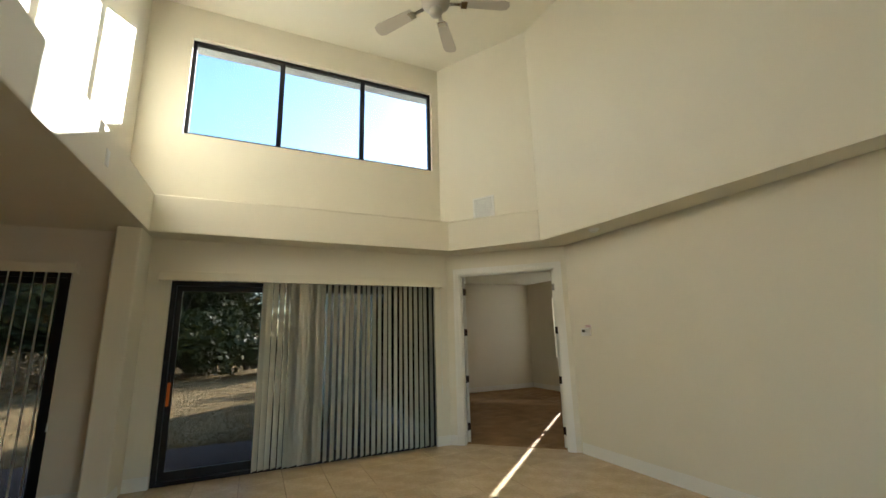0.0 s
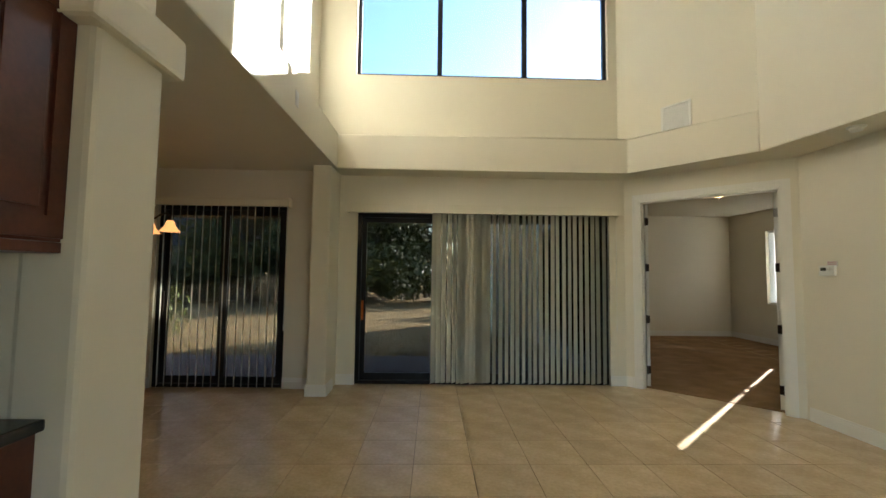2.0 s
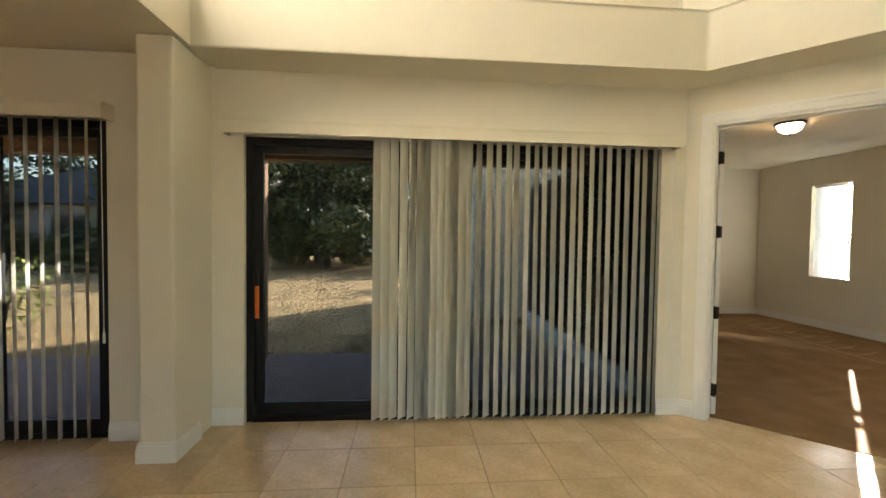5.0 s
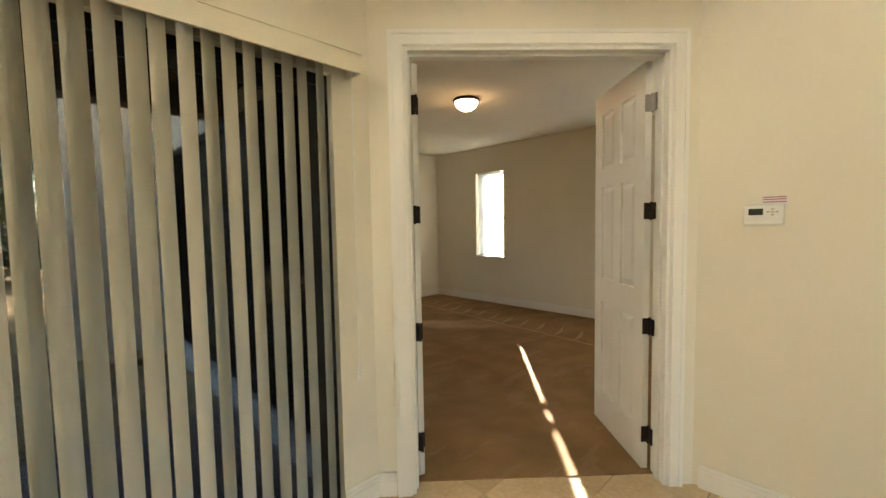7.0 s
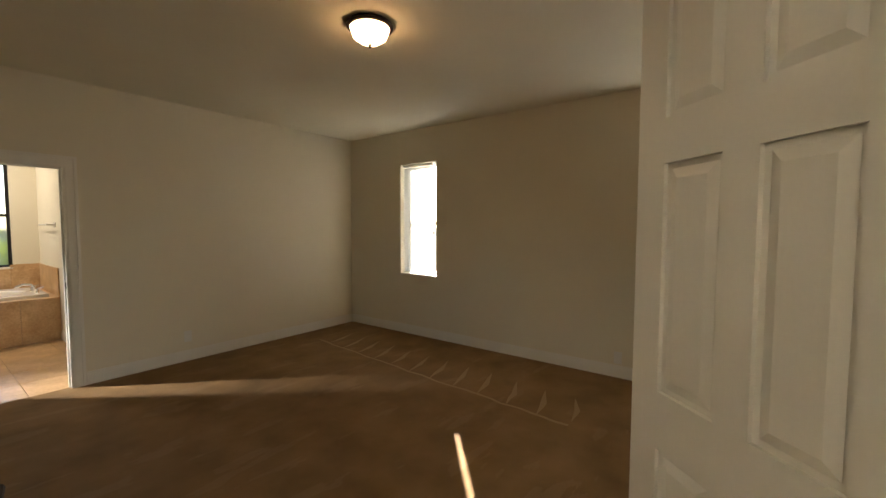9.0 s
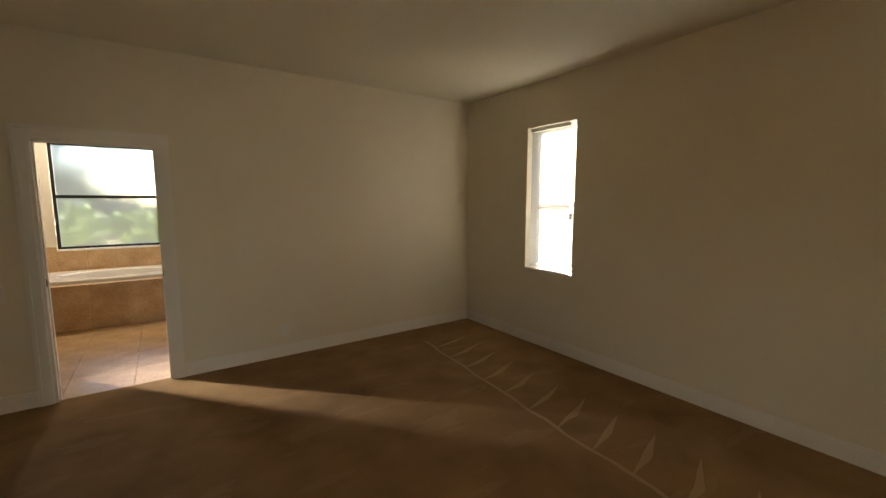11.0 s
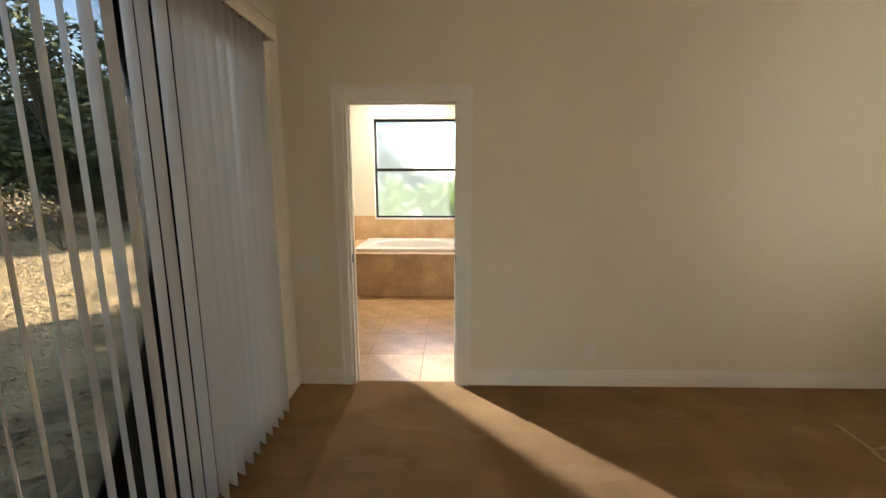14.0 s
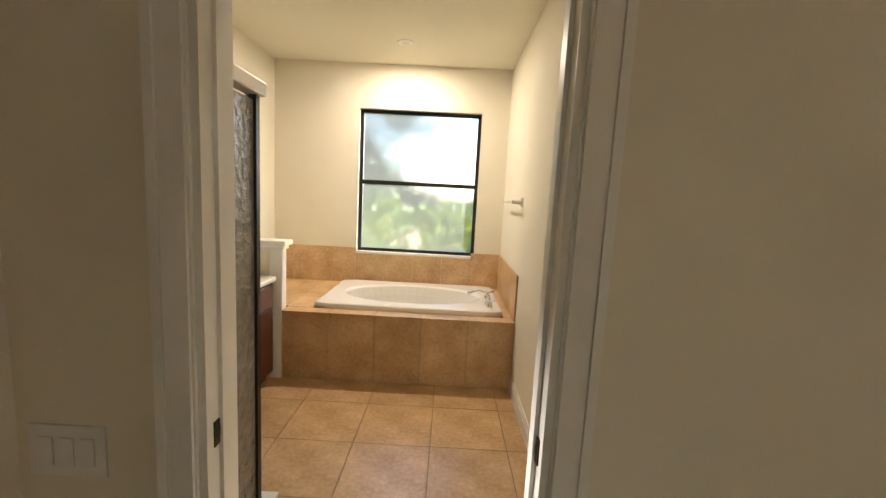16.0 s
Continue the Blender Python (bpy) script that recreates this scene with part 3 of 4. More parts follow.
def window(name, m, a, b, z0, z1, deep, bars, glass, label, mull=(), frame_mat=None, fw=0.035, sill=True):
    w = thing(name, label, "window")
    tagged(w, kind="structure")
    fm = frame_mat or BRONZE
    y0 = deep * 0.5
    bm = bmesh.new()
    box(bm, a, a + fw, y0, y0 + 0.05, z0, z1)
    box(bm, b - fw, b, y0, y0 + 0.05, z0, z1)
    box(bm, a + fw, b - fw, y0, y0 + 0.05, z0, z0 + fw)
    box(bm, a + fw, b - fw, y0, y0 + 0.05, z1 - fw, z1)
    bmesh.ops.transform(bm, verts=bm.verts, matrix=m)
    part("window_frame", bm, fm, w)
    for u in mull:
        bm = boxm(u - fw * 0.7, u + fw * 0.7, y0 - 0.004, y0 + 0.054, z0 + fw, z1 - fw)
        bmesh.ops.transform(bm, verts=bm.verts, matrix=m)
        part("mullion", bm, fm, w)
    for z in bars:
        bm = boxm(a + fw, b - fw, y0 - 0.008, y0 + 0.045, z - fw * 0.6, z + fw * 0.6)
        bmesh.ops.transform(bm, verts=bm.verts, matrix=m)
        part("sash_rail", bm, fm, w)
    us, zs = [a + fw * 0.8, *mull, b - fw * 0.8], [z0 + fw * 0.8, *bars, z1 - fw * 0.8]
    for p, q in zip(us, us[1:]):
        for r, s in zip(zs, zs[1:]):
            bm = boxm(p, q, y0 + 0.02, y0 + 0.026, r, s)
            bmesh.ops.transform(bm, verts=bm.verts, matrix=m)
            g = part("pane", bm, glass, w)
            if glass is FROST:
                g.data.materials.append(GLASS)
                inner = min(g.data.polygons, key=lambda f: f.center.y)
                for f in g.data.polygons:
                    f.material_index = 0 if f.index == inner.index else 1
            else:
                g.visible_shadow = False
    if sill:
        bm = boxm(a - 0.0, b + 0.0, -0.015, y0, z0 - 0.02, z0 + 0.004, bevel=0.003)
        bmesh.ops.transform(bm, verts=bm.verts, matrix=m)
        part("sill", bm, TRIM, w, "white sill")
    return w


window("window_1", m_glaze, 0.47, 3.725, 3.9, 5.22, 0.12, [], GLASS, "black framed high window of three panes", mull=(1.535, 2.645), fw=0.045, sill=False)
window("window_2", m_be, 1.024, 1.642, 0.832, 2.322, 0.26, [1.52], GLASS, "narrow white framed single-hung bedroom window", frame_mat=TRIM)
window("window_3", m_be, 4.18, 5.43, 0.832, 2.322, 0.26, [1.52], GLASS, "wide white framed single-hung bedroom window", frame_mat=TRIM)
w4 = window("window_4", m_tn, 1.015, 2.26, 0.89, 2.355, 0.12, [1.62], FROST, "black framed frosted bathroom window above tub", sill=True)


def slat_blind(name, m, a, b, z0, z1, label, tilt):
    h = thing(name, label, "slat blind")
    bm = boxm(a, b, 0.045, 0.08, z1 - 0.035, z1 - 0.004)
    bmesh.ops.transform(bm, verts=bm.verts, matrix=m)
    part("head_rail", bm, PLASTIC, h)
    bm = boxm(a, b, 0.05, 0.075, z0 + 0.012, z0 + 0.028, bevel=0.004)
    bmesh.ops.transform(bm, verts=bm.verts, matrix=m)
    part("bottom_rail", bm, PLASTIC, h)
    base = None
    z = z0 + 0.04
    while z < z1 - 0.04:
        if base is None:
            bm = bmesh.new()
            r0 = [[bm.verts.new((u, v, 0.0025 * (1 - (v / 0.0125) ** 2))) for v in (-0.0125, -0.006, 0.0, 0.006, 0.0125)] for u in (a, b)]
            for k in range(4):
                bm.faces.new((r0[0][k], r0[1][k], r0[1][k + 1], r0[0][k + 1]))
            base = part("slat", bm, SLAT, h)
            ob = base
        else:
            ob = base.copy()
            scene.collection.objects.link(ob)
        ob.parent = h
        ob.matrix_local = m @ pose(0, 0.0625, z, tilt, 0, 0)
        z += 0.0205
    for u in (a + 0.1, b - 0.1):
        bm = tube(bmesh.new(), [(u, 0.048, z0 + 0.02), (u, 0.048, z1 - 0.03)], 0.0012, 5)
        bmesh.ops.transform(bm, verts=bm.verts, matrix=m)
        part("cord", bm, PLASTIC, h)
    return h


slat_blind("slat_blind", m_be, 1.03, 1.541, 0.832, 2.322, "white mini blind letting in glare at narrow window", -48)
slat_blind("slat_blind", m_be, 4.19, 5.425, 0.832, 2.322, "white mini blind nearly closed at wide window", -72)


def panel_door(name, hinge, angle, width, height, mirror, label):
    """A six-panel leaf hung at its hinge; its run lies along local x."""
    d = thing(name, label, "door", "pair of bedroom doors", pose(hinge[0], hinge[1], 0.012, 0, 0, angle))
    th = 0.035
    y0, y1 = (0, th) if not mirror else (-th, 0)
    bm = bmesh.new()
    st = width * 0.16
    cols = [(st, width / 2 - st * 0.42), (width / 2 + st * 0.42, width - st)]
    rws = [(0.22, 0.86), (1.02, height - 0.62), (height - 0.50, height - 0.14)]
    box(bm, 0, width, y0 + 0.012, y1 - 0.012, 0, height)
    xs = [0, cols[0][0], cols[0][1], cols[1][0], cols[1][1], width]
    for a0, a1 in ((xs[0], xs[1]), (xs[2], xs[3]), (xs[4], xs[5])):
        box(bm, a0, a1, y0, y1, 0, height)
    zs = [0, rws[0][0], rws[0][1], rws[1][0], rws[1][1], rws[2][0], rws[2][1], height]
    for k in range(0, 8, 2):
        for c0, c1 in cols:
            box(bm, c0, c1, y0, y1, zs[k], zs[k + 1])
    part("leaf", bm, TRIM, d)
    for c0, c1 in cols:
        for r0, r1 in rws:
            for s in (0, 1):
                base, face = (y0 + 0.0125, y0 + 0.003) if s == 0 else (y1 - 0.0125, y1 - 0.003)
                bm = bmesh.new()
                lo, hi = [[bm.verts.new((u, yy, z)) for u, z in ((c0 + i, r0 + i), (c1 - i, r0 + i), (c1 - i, r1 - i), (c0 + i, r1 - i))] for i, yy in ((0.014, base), (0.042, face))]
                bm.faces.new(lo)
                bm.faces.new(hi)
                for k in range(4):
                    bm.faces.new((lo[k], lo[(k + 1) % 4], hi[(k + 1) % 4], hi[k]))
                part("panel", bm, TRIM, d)
    for z in (0.2, 0.82, 1.46, height - 0.22):
        bm = boxm(-0.004, 0.002, y0 - 0.002, y1 + 0.002, z - 0.045, z + 0.045)
        c = y0 if not mirror else y1
        tube(bm, [(-0.006, c, z - 0.05), (-0.006, c, z + 0.05)], 0.008, 10)
        box(bm, -0.045, -0.004, c - 0.004, c + 0.004, z - 0.045, z + 0.045)
        part("hinge", bm, NICKEL if z > height - 0.3 and not mirror else IRON, d)
    for s in (-1, 1) if mirror else ():
        yy = y0 if s < 0 else y1
        bm = tube(bmesh.new(), [(width - 0.06, yy, 0.93), (width - 0.06, yy + s * 0.045, 0.93)], [0.025, 0.012], 12)
        tube(bm, [(width - 0.06, yy + s * 0.045, 0.93), (width - 0.17, yy + s * 0.048, 0.93)], [0.012, 0.008], 10)
        part("door_handle", bm, IRON, d)
    return d


du = Vector((B[0] - A[0], B[1] - A[1], 0)).normalized()
dn = Vector((-du.y, du.x, 0))


def on_diag(s, t):
    return (A[0] + du.x * s + dn.x * t, A[1] + du.y * s + dn.y * t)


ANG = math.degrees(math.atan2(du.y, du.x))
panel_door("door_4", on_diag(1.505, 0.135), ANG + 90, 0.66, 2.26, False, "white six-panel bedroom door standing open")
panel_door("door_5", on_diag(0.21, 0.135), ANG + 124, 0.66, 2.26, True, "white six-panel bedroom door standing open")


# ---- living room things ----
def ceiling_fan():
    f = thing("ceiling_fan", "white five-blade ceiling fan on a downrod", "ceiling fan", at=pose(1.21, 2.28, 4.3))
    part("downrod", tube(bmesh.new(), [(0, 0, 0.12), (0, 0, 1.28)], 0.013, 10), FANPAINT, f)
    part("canopy", lathe(bmesh.new(), [(0.02, 1.24), (0.05, 1.27), (0.07, 1.32), (0.07, 1.349)]), FANPAINT, f, smooth=True)
    part("motor", lathe(bmesh.new(), [(0.05, -0.09), (0.09, -0.07), (0.125, -0.03), (0.13, 0.04), (0.11, 0.09), (0.04, 0.13)]), FANPAINT, f, smooth=True)
    part("light_kit", lathe(bmesh.new(), [(0.02, -0.15), (0.05, -0.14), (0.06, -0.11), (0.05, -0.092)]), FANPAINT, f, smooth=True)
    for k in range(5):
        m = pose(0, 0, -0.02, 0, 0, 53 + 72 * k)
        bm = boxm(0.12, 0.25, -0.018, 0.018, -0.008, 0.0, bevel=0.003)
        box(bm, 0.22, 0.28, -0.04, 0.04, -0.012, -0.004, bevel=0.003)
        bmesh.ops.transform(bm, verts=bm.verts, matrix=m)
        arm = part("blade_arm", bm, CHROME, f)
        bm = bmesh.new()
        prism(bm, [(0.24, -0.05), (0.60, -0.066), (0.645, -0.05), (0.66, 0.0), (0.645, 0.05), (0.60, 0.066), (0.24, 0.05)], 0.0, 0.008, bevel=0.002)
        bmesh.ops.transform(bm, verts=bm.verts, matrix=m @ pose(0, 0, 0.0, 11, 0, 0))
        part("blade", bm, FANPAINT, f)


ceiling_fan()


def grille(name, m, w, h, label, slats=24):
    g = thing(name, label, "air vent", at=m)
    bm = bmesh.new()
    box(bm, 0, w, -0.010, 0, 0, 0.022, bevel=0.002)
    box(bm, 0, w, -0.010, 0, h - 0.022, h, bevel=0.002)
    box(bm, 0, 0.022, -0.010, 0, 0.022, h - 0.022)
    box(bm, w - 0.022, w, -0.010, 0, 0.022, h - 0.022)
    part("frame", bm, PLASTIC, g)
    part("backing", boxm(0.02, w - 0.02, -0.002, -0.001, 0.02, h - 0.02), BRONZE, g)
    first = None
    for k in range(slats):
        z = 0.03 + (h - 0.06) * k / (slats - 1)
        if first is None:
            first = ob = part("slat", boxm(0.022, w - 0.022, -0.008, -0.0065, -0.0042, 0.0042), PLASTIC, g)
        else:
            ob = first.copy()
            scene.collection.objects.link(ob)
        ob.matrix_local = pose(0, 0, z, 0, 0, 0)
    return g


vd = Vector((3.185 - 2.36, 3.6 - 4.9, 0)).normalized()
grille("air_vent", Matrix(((vd.x, -vd.y, 0, 2.36 + vd.x * 0.60), (vd.y, vd.x, 0, 4.9 + vd.y * 0.60), (0, 0, 1, 3.03), (0, 0, 0, 1))), 0.33, 0.31, "white slatted air return on the upper wall")


def switch_plate(name, m, w, h, gangs, label, category="light switch"):
    s = thing(name, label, category, at=m)
    part("plate", boxm(-w / 2, w / 2, -0.006, 0, -h / 2, h / 2, bevel=0.002), PLASTIC, s)
    for k in range(gangs):
        u = (k - (gangs - 1) / 2) * 0.046
        if category == "outlet":
            for z in (-0.022, 0.022):
                part("socket", boxm(u - 0.016, u + 0.016, -0.009, -0.006, z - 0.014, z + 0.014, bevel=0.002), PLASTIC, s)
        else:
            part("rocker", boxm(u - 0.016, u + 0.016, -0.010, -0.006, -0.033, 0.033, bevel=0.002), PLASTIC, s)
    return s


switch_plate("light_switch", m_bn @ pose(0.27, 0, 0.90), 0.17, 0.12, 3, "three-gang cream light switch beside bathroom door")
switch_plate("outlet", m_bn @ pose(2.27, 0, 0.275), 0.075, 0.12, 1, "cream wall outlet above the baseboard", "outlet")
switch_plate("outlet", m_be @ pose(3.9, 0, 0.2), 0.075, 0.12, 1, "cream wall outlet above the baseboard", "outlet")
switch_plate("outlet", Matrix.Translation((-1.12, 3.09, 2.79)) @ pose(0, 0, 0, 0, 0, 90), 0.075, 0.125, 1, "white outlet plate on the ledge face", "outlet")

sd = thing("smoke_detector", "small round white smoke detector on soffit", "smoke detector", at=pose(3.40, 2.9, LOW - 0.006))
part("base", lathe(bmesh.new(), [(0.05, -0.012), (0.062, -0.008), (0.062, 0.0)]), PLASTIC, sd, smooth=True)
part("cover", lathe(bmesh.new(), [(0.015, -0.04), (0.038, -0.036), (0.048, -0.012)]), PLASTIC, sd, smooth=True)

th = thing("thermostat", "white digital wall thermostat with arrow buttons", "thermostat", at=m_right @ pose(0.27, 0, 1.39))
part("case", boxm(-0.075, 0.075, -0.026, 0, 0.0, 0.095, bevel=0.006), PLASTIC, th)
part("display", boxm(-0.055, 0.0, -0.0275, -0.0262, 0.046, 0.076), SCREEN, th, "dark display")
part("plinth", boxm(-0.07, 0.07, -0.0275, -0.0262, 0.012, 0.016), TRIM, th)
for u, z in ((0.018, 0.06), (0.034, 0.073), (0.034, 0.047), (0.050, 0.06), (0.034, 0.06)):
    part("button", boxm(u - 0.006, u + 0.006, -0.028, -0.0262, z - 0.004, z + 0.004, bevel=0.001), FANPAINT, th)
nt = thing("paper_note", "small printed paper tucked behind thermostat", "paper note", at=m_right @ pose(0.27, 0, 1.49))
part("sheet", boxm(-0.01, 0.085, -0.006, -0.001, -0.02, 0.035), PAPER, nt)
for z in (0.028, 0.018, 0.006):
    part("print_bar", boxm(-0.005, 0.08, -0.0075, -0.0062, z - 0.0022, z + 0.0022), PRINT, nt, "red printed line")


def chandelier(x, y):
    c = thing("chandelier", "dark bronze chandelier with lit amber bell shades", "chandelier", at=pose(x, y, 0))
    part("canopy", lathe(bmesh.new(), [(0.015, LOW - 0.05), (0.05, LOW - 0.035), (0.065, LOW - 0.001)]), IRON, c, smooth=True)
    part("rod", tube(bmesh.new(), [(0, 0, 1.75), (0, 0, 2.56)], 0.009, 8), IRON, c)
    part("hub", lathe(bmesh.new(), [(0.01, 1.70), (0.035, 1.74), (0.05, 1.80), (0.025, 1.88), (0.02, 1.98), (0.035, 2.05), (0.012, 2.12)]), IRON, c, smooth=True)
    for k in range(5):
        m = pose(0, 0, 0, 0, 0, 20 + 72 * k)
        pts = [(0.02, 0, 2.25), (0.07, 0, 2.28), (0.10, 0, 2.24), (0.06, 0, 2.19), (0.035, 0, 2.12), (0.05, 0, 2.02), (0.10, 0, 1.93), (0.13, 0, 1.85), (0.20, 0, 1.82), (0.26, 0, 1.87), (0.30, 0, 1.88), (0.33, 0, 1.85), (0.33, 0, 1.80)]
        bm = tube(bmesh.new(), pts, 0.0085, 7)
        bmesh.ops.transform(bm, verts=bm.verts, matrix=m)
        arm = part("arm", bm, IRON, c, smooth=True)
        bm = lathe(bmesh.new(), [(0.028, 1.815), (0.034, 1.80), (0.045, 1.765), (0.066, 1.735), (0.085, 1.715), (0.078, 1.716), (0.060, 1.735), (0.040, 1.765), (0.02, 1.80)], 20, (0.33, 0, 0))
        bmesh.ops.transform(bm, verts=bm.verts, matrix=m)
        part("shade", bm, AMBER, arm, "lit amber glass bell shade", smooth=True)


chandelier(-2.66, 3.38)

# kitchen corner
kc = thing("wall_cabinet", "dark cherry wall cabinet with crown moulding", "cabinet")
part("body", boxm(-2.40, -1.165, 0.81, 1.121, 1.452, 2.34), WOOD, kc)
for a in (-2.38, -1.77):
    bm = boxm(a, a + 0.58, 0.790, 0.809, 1.47, 2.25, bevel=0.004)
    box(bm, a + 0.07, a + 0.51, 0.782, 0.7905, 1.55, 2.17, bevel=0.005)
    part("cabinet_door", bm, WOOD, kc)
bm = bmesh.new()
box(bm, -1.164, -1.156, 0.815, 0.875, 1.462, 2.25)
box(bm, -1.164, -1.156, 1.06, 1.118, 1.462, 2.25)
box(bm, -1.164, -1.156, 0.875, 1.06, 1.462, 1.53)
box(bm, -1.164, -1.156, 0.875, 1.06, 2.18, 2.25)
box(bm, -1.164, -1.158, 0.90, 1.035, 1.555, 2.155, bevel=0.002)
part("end_panel", bm, WOOD, kc)
bm = bmesh.new()
for k, (g, z0, z1) in enumerate(((0.015, 2.26, 2.30), (0.03, 2.30, 2.33), (0.05, 2.33, 2.36), (0.07, 2.36, 2.39))):
    box(bm, -2.40, -1.165 + g, 0.81 - g, 1.045, z0 + 0.002, z1 + 0.002)
crown = part("crown", bm, WOOD, kc)
for k in range(5):
    part("dentil", boxm(-1.134, -1.125, 0.80 + 0.05 * k, 0.825 + 0.05 * k, 2.305, 2.325), WOOD, crown)
part("light_rail", boxm(-2.40, -1.16, 0.795, 1.12, 1.417, 1.451, bevel=0.004), WOOD, kc)
bc = thing("base_cabinet", "dark cherry kitchen base cabinet", "cabinet")
part("body", boxm(-2.8, -1.20, 0.54, 1.12, 0.0, 0.865), WOOD, bc)
for a in (-2.75, -2.1):
    part("cabinet_door", boxm(a, a + 0.6, 0.518, 0.539, 0.12, 0.70, bevel=0.004), WOOD, bc)
wt = thing("worktop", "dark polished stone kitchen worktop", "worktop")
part("slab", boxm(-2.85, -1.17, 0.50, 1.12, 0.868, 0.905, bevel=0.008), STONE, wt)

# ---- bedroom things ----
cl = thing("ceiling_light", "lit alabaster bowl ceiling light with bronze rim", "ceiling light", at=pose(4.62, 6.16, BED))
part("rim", lathe(bmesh.new(), [(0.125, -0.03), (0.145, -0.028), (0.15, -0.015), (0.14, -0.001)], 32), IRON, cl, smooth=True)
part("bowl", lathe(bmesh.new(), [(0.012, -0.125), (0.06, -0.115), (0.105, -0.085), (0.126, -0.03)], 32), SHADE, cl, smooth=True)
part("finial", lathe(bmesh.new(), [(0.004, -0.15), (0.011, -0.142), (0.009, -0.125)], 12), IRON, cl, smooth=True)
wl = thing("window_latch", "dark latch on the narrow window", "latch", at=m_be @ pose(1.52, 0, 1.40))
part("body", boxm(-0.015, 0.015, 0.100, 0.125, -0.03, 0.03, bevel=0.004), IRON, wl)

# ---- bathroom things ----
tub = thing("bathtub", "cream acrylic drop-in oval bathtub", "bathtub")
bm = bmesh.new()
cx, cy, ax, ay = 3.13, 11.90, 0.60, 0.34
x0, x1, y0, y1, zt = 2.36, 3.90, 11.42, 12.38, 0.60
K = 48
outer = []
for k in range(K):
    a = 2 * math.pi * k / K
    c, s = math.cos(a), math.sin(a)
    r = min((x1 - x0) / 2 / max(abs(c), 1e-6), (y1 - y0) / 2 / max(abs(s), 1e-6))
    outer.append(((x0 + x1) / 2 + r * c, (y0 + y1) / 2 + r * s))
levels = [(outer, 0.555), (outer, zt - 0.008), ([(u * 0.985 + 3.13 * 0.015, v * 0.98 + 11.90 * 0.02) for u, v in outer], zt)]
for f, z in ((1.06, zt), (1.0, zt - 0.015), (0.95, zt - 0.10), (0.86, 0.26), (0.72, 0.18), (0.3, 0.165)):
    levels.append(([(cx + ax * f * math.cos(2 * math.pi * k / K), cy + ay * f * math.sin(2 * math.pi * k / K)) for k in range(K)], z))
rings = [[bm.verts.new((u, v, z)) for u, v in ring] for ring, z in levels]
for r, s in zip(rings, rings[1:]):
    for k in range(K):
        bm.faces.new((r[k], r[(k + 1) % K], s[(k + 1) % K], s[k]))
bm.faces.new(rings[-1])
part("shell", bm, PORC, tub)
deck = thing("tub_surround", "tan tiled tub surround with deck", "tub surround")
part("apron_core", boxm(2.17, 3.98, 11.315, 11.41, 0.0, 0.535), GROUT, deck)
part("deck_core", boxm(2.17, 2.36, 11.41, 12.455, 0.30, 0.535), GROUT, deck)
for k in range(5):
    a = 2.155 + 0.366 * k
    part("tile", boxm(a, a + 0.363, 11.30, 11.314, 0.003, 0.54, bevel=0.002), BTILE, deck)
    part("tile", boxm(a, a + 0.363, 11.287, 11.415, 0.542, 0.557, bevel=0.004), BTILE, deck)
for k in range(3):
    part("tile", boxm(2.155, 2.356, 11.417 + 0.347 * k, 11.762 + 0.347 * k, 0.542, 0.557, bevel=0.002), BTILE, deck)
    part("tile", boxm(3.904, 3.983, 11.417 + 0.347 * k, 11.762 + 0.347 * k, 0.542, 0.557, bevel=0.002), BTILE, deck)
part("tile", boxm(2.358, 3.902, 12.384, 12.456, 0.542, 0.557, bevel=0.002), BTILE, deck)
bs = thing("tile_backsplash", "tan tile band on the wall above tub", "backsplash")
for k in range(6):
    a = 2.16 + 0.303 * k
    part("tile", boxm(a, a + 0.301, 12.445, 12.458, 0.559, 0.868 if 2.3 < a < 3.65 else 0.93, bevel=0.002), BTILE, bs)
for k in range(4):
    a = 11.31 + 0.284 * k
    part("tile", boxm(3.97, 3.983, a, a + 0.282, 0.559, 0.93, bevel=0.002), BTILE, bs)
fc = thing("tub_faucet", "chrome roman tub faucet with lever handles", "faucet", at=pose(3.74, 11.64, zt))
part("spout", tube(bmesh.new(), [(0.06, 0, 0), (0.06, 0, 0.07), (0.03, 0.01, 0.105), (-0.03, 0.02, 0.115), (-0.10, 0.04, 0.09), (-0.115, 0.045, 0.075)], [0.022, 0.017, 0.016, 0.016, 0.015, 0.014], 12), CHROME, fc, smooth=True)
for yy in (-0.13, 0.16):
    h = part("handle", lathe(bmesh.new(), [(0.028, 0.0), (0.022, 0.02), (0.018, 0.05), (0.012, 0.06)], 16, (0.06, yy, 0)), CHROME, fc, smooth=True)
    part("lever", tube(bmesh.new(), [(0.06, yy, 0.058), (0.13, yy * 1.1, 0.085)], [0.009, 0.006], 8), CHROME, h)
pw = thing("pony_wall", "white half wall with moulded cap beside vanity", "half wall")
part("core", boxm(1.605, 2.15, 11.30, 11.36, 0.0, 1.06), WALL, pw)
part("cap", boxm(1.605, 2.195, 11.25, 11.41, 1.065, 1.105, bevel=0.008), TRIM, pw)
part("cap_moulding", boxm(1.605, 2.175, 11.275, 11.385, 1.035, 1.064, bevel=0.006), TRIM, pw)
part("end_post", boxm(2.06, 2.154, 11.285, 11.299, 0.0, 1.034, bevel=0.004), TRIM, pw)
part("end_face", boxm(2.151, 2.160, 11.29, 11.37, 0.56, 1.034, bevel=0.003), TRIM, pw)
for k in range(3):
    part("tile", boxm(1.605 + 0.184 * k, 1.786 + 0.184 * k, 11.43, 12.453, 0.542, 0.557, bevel=0.002), BTILE, deck)
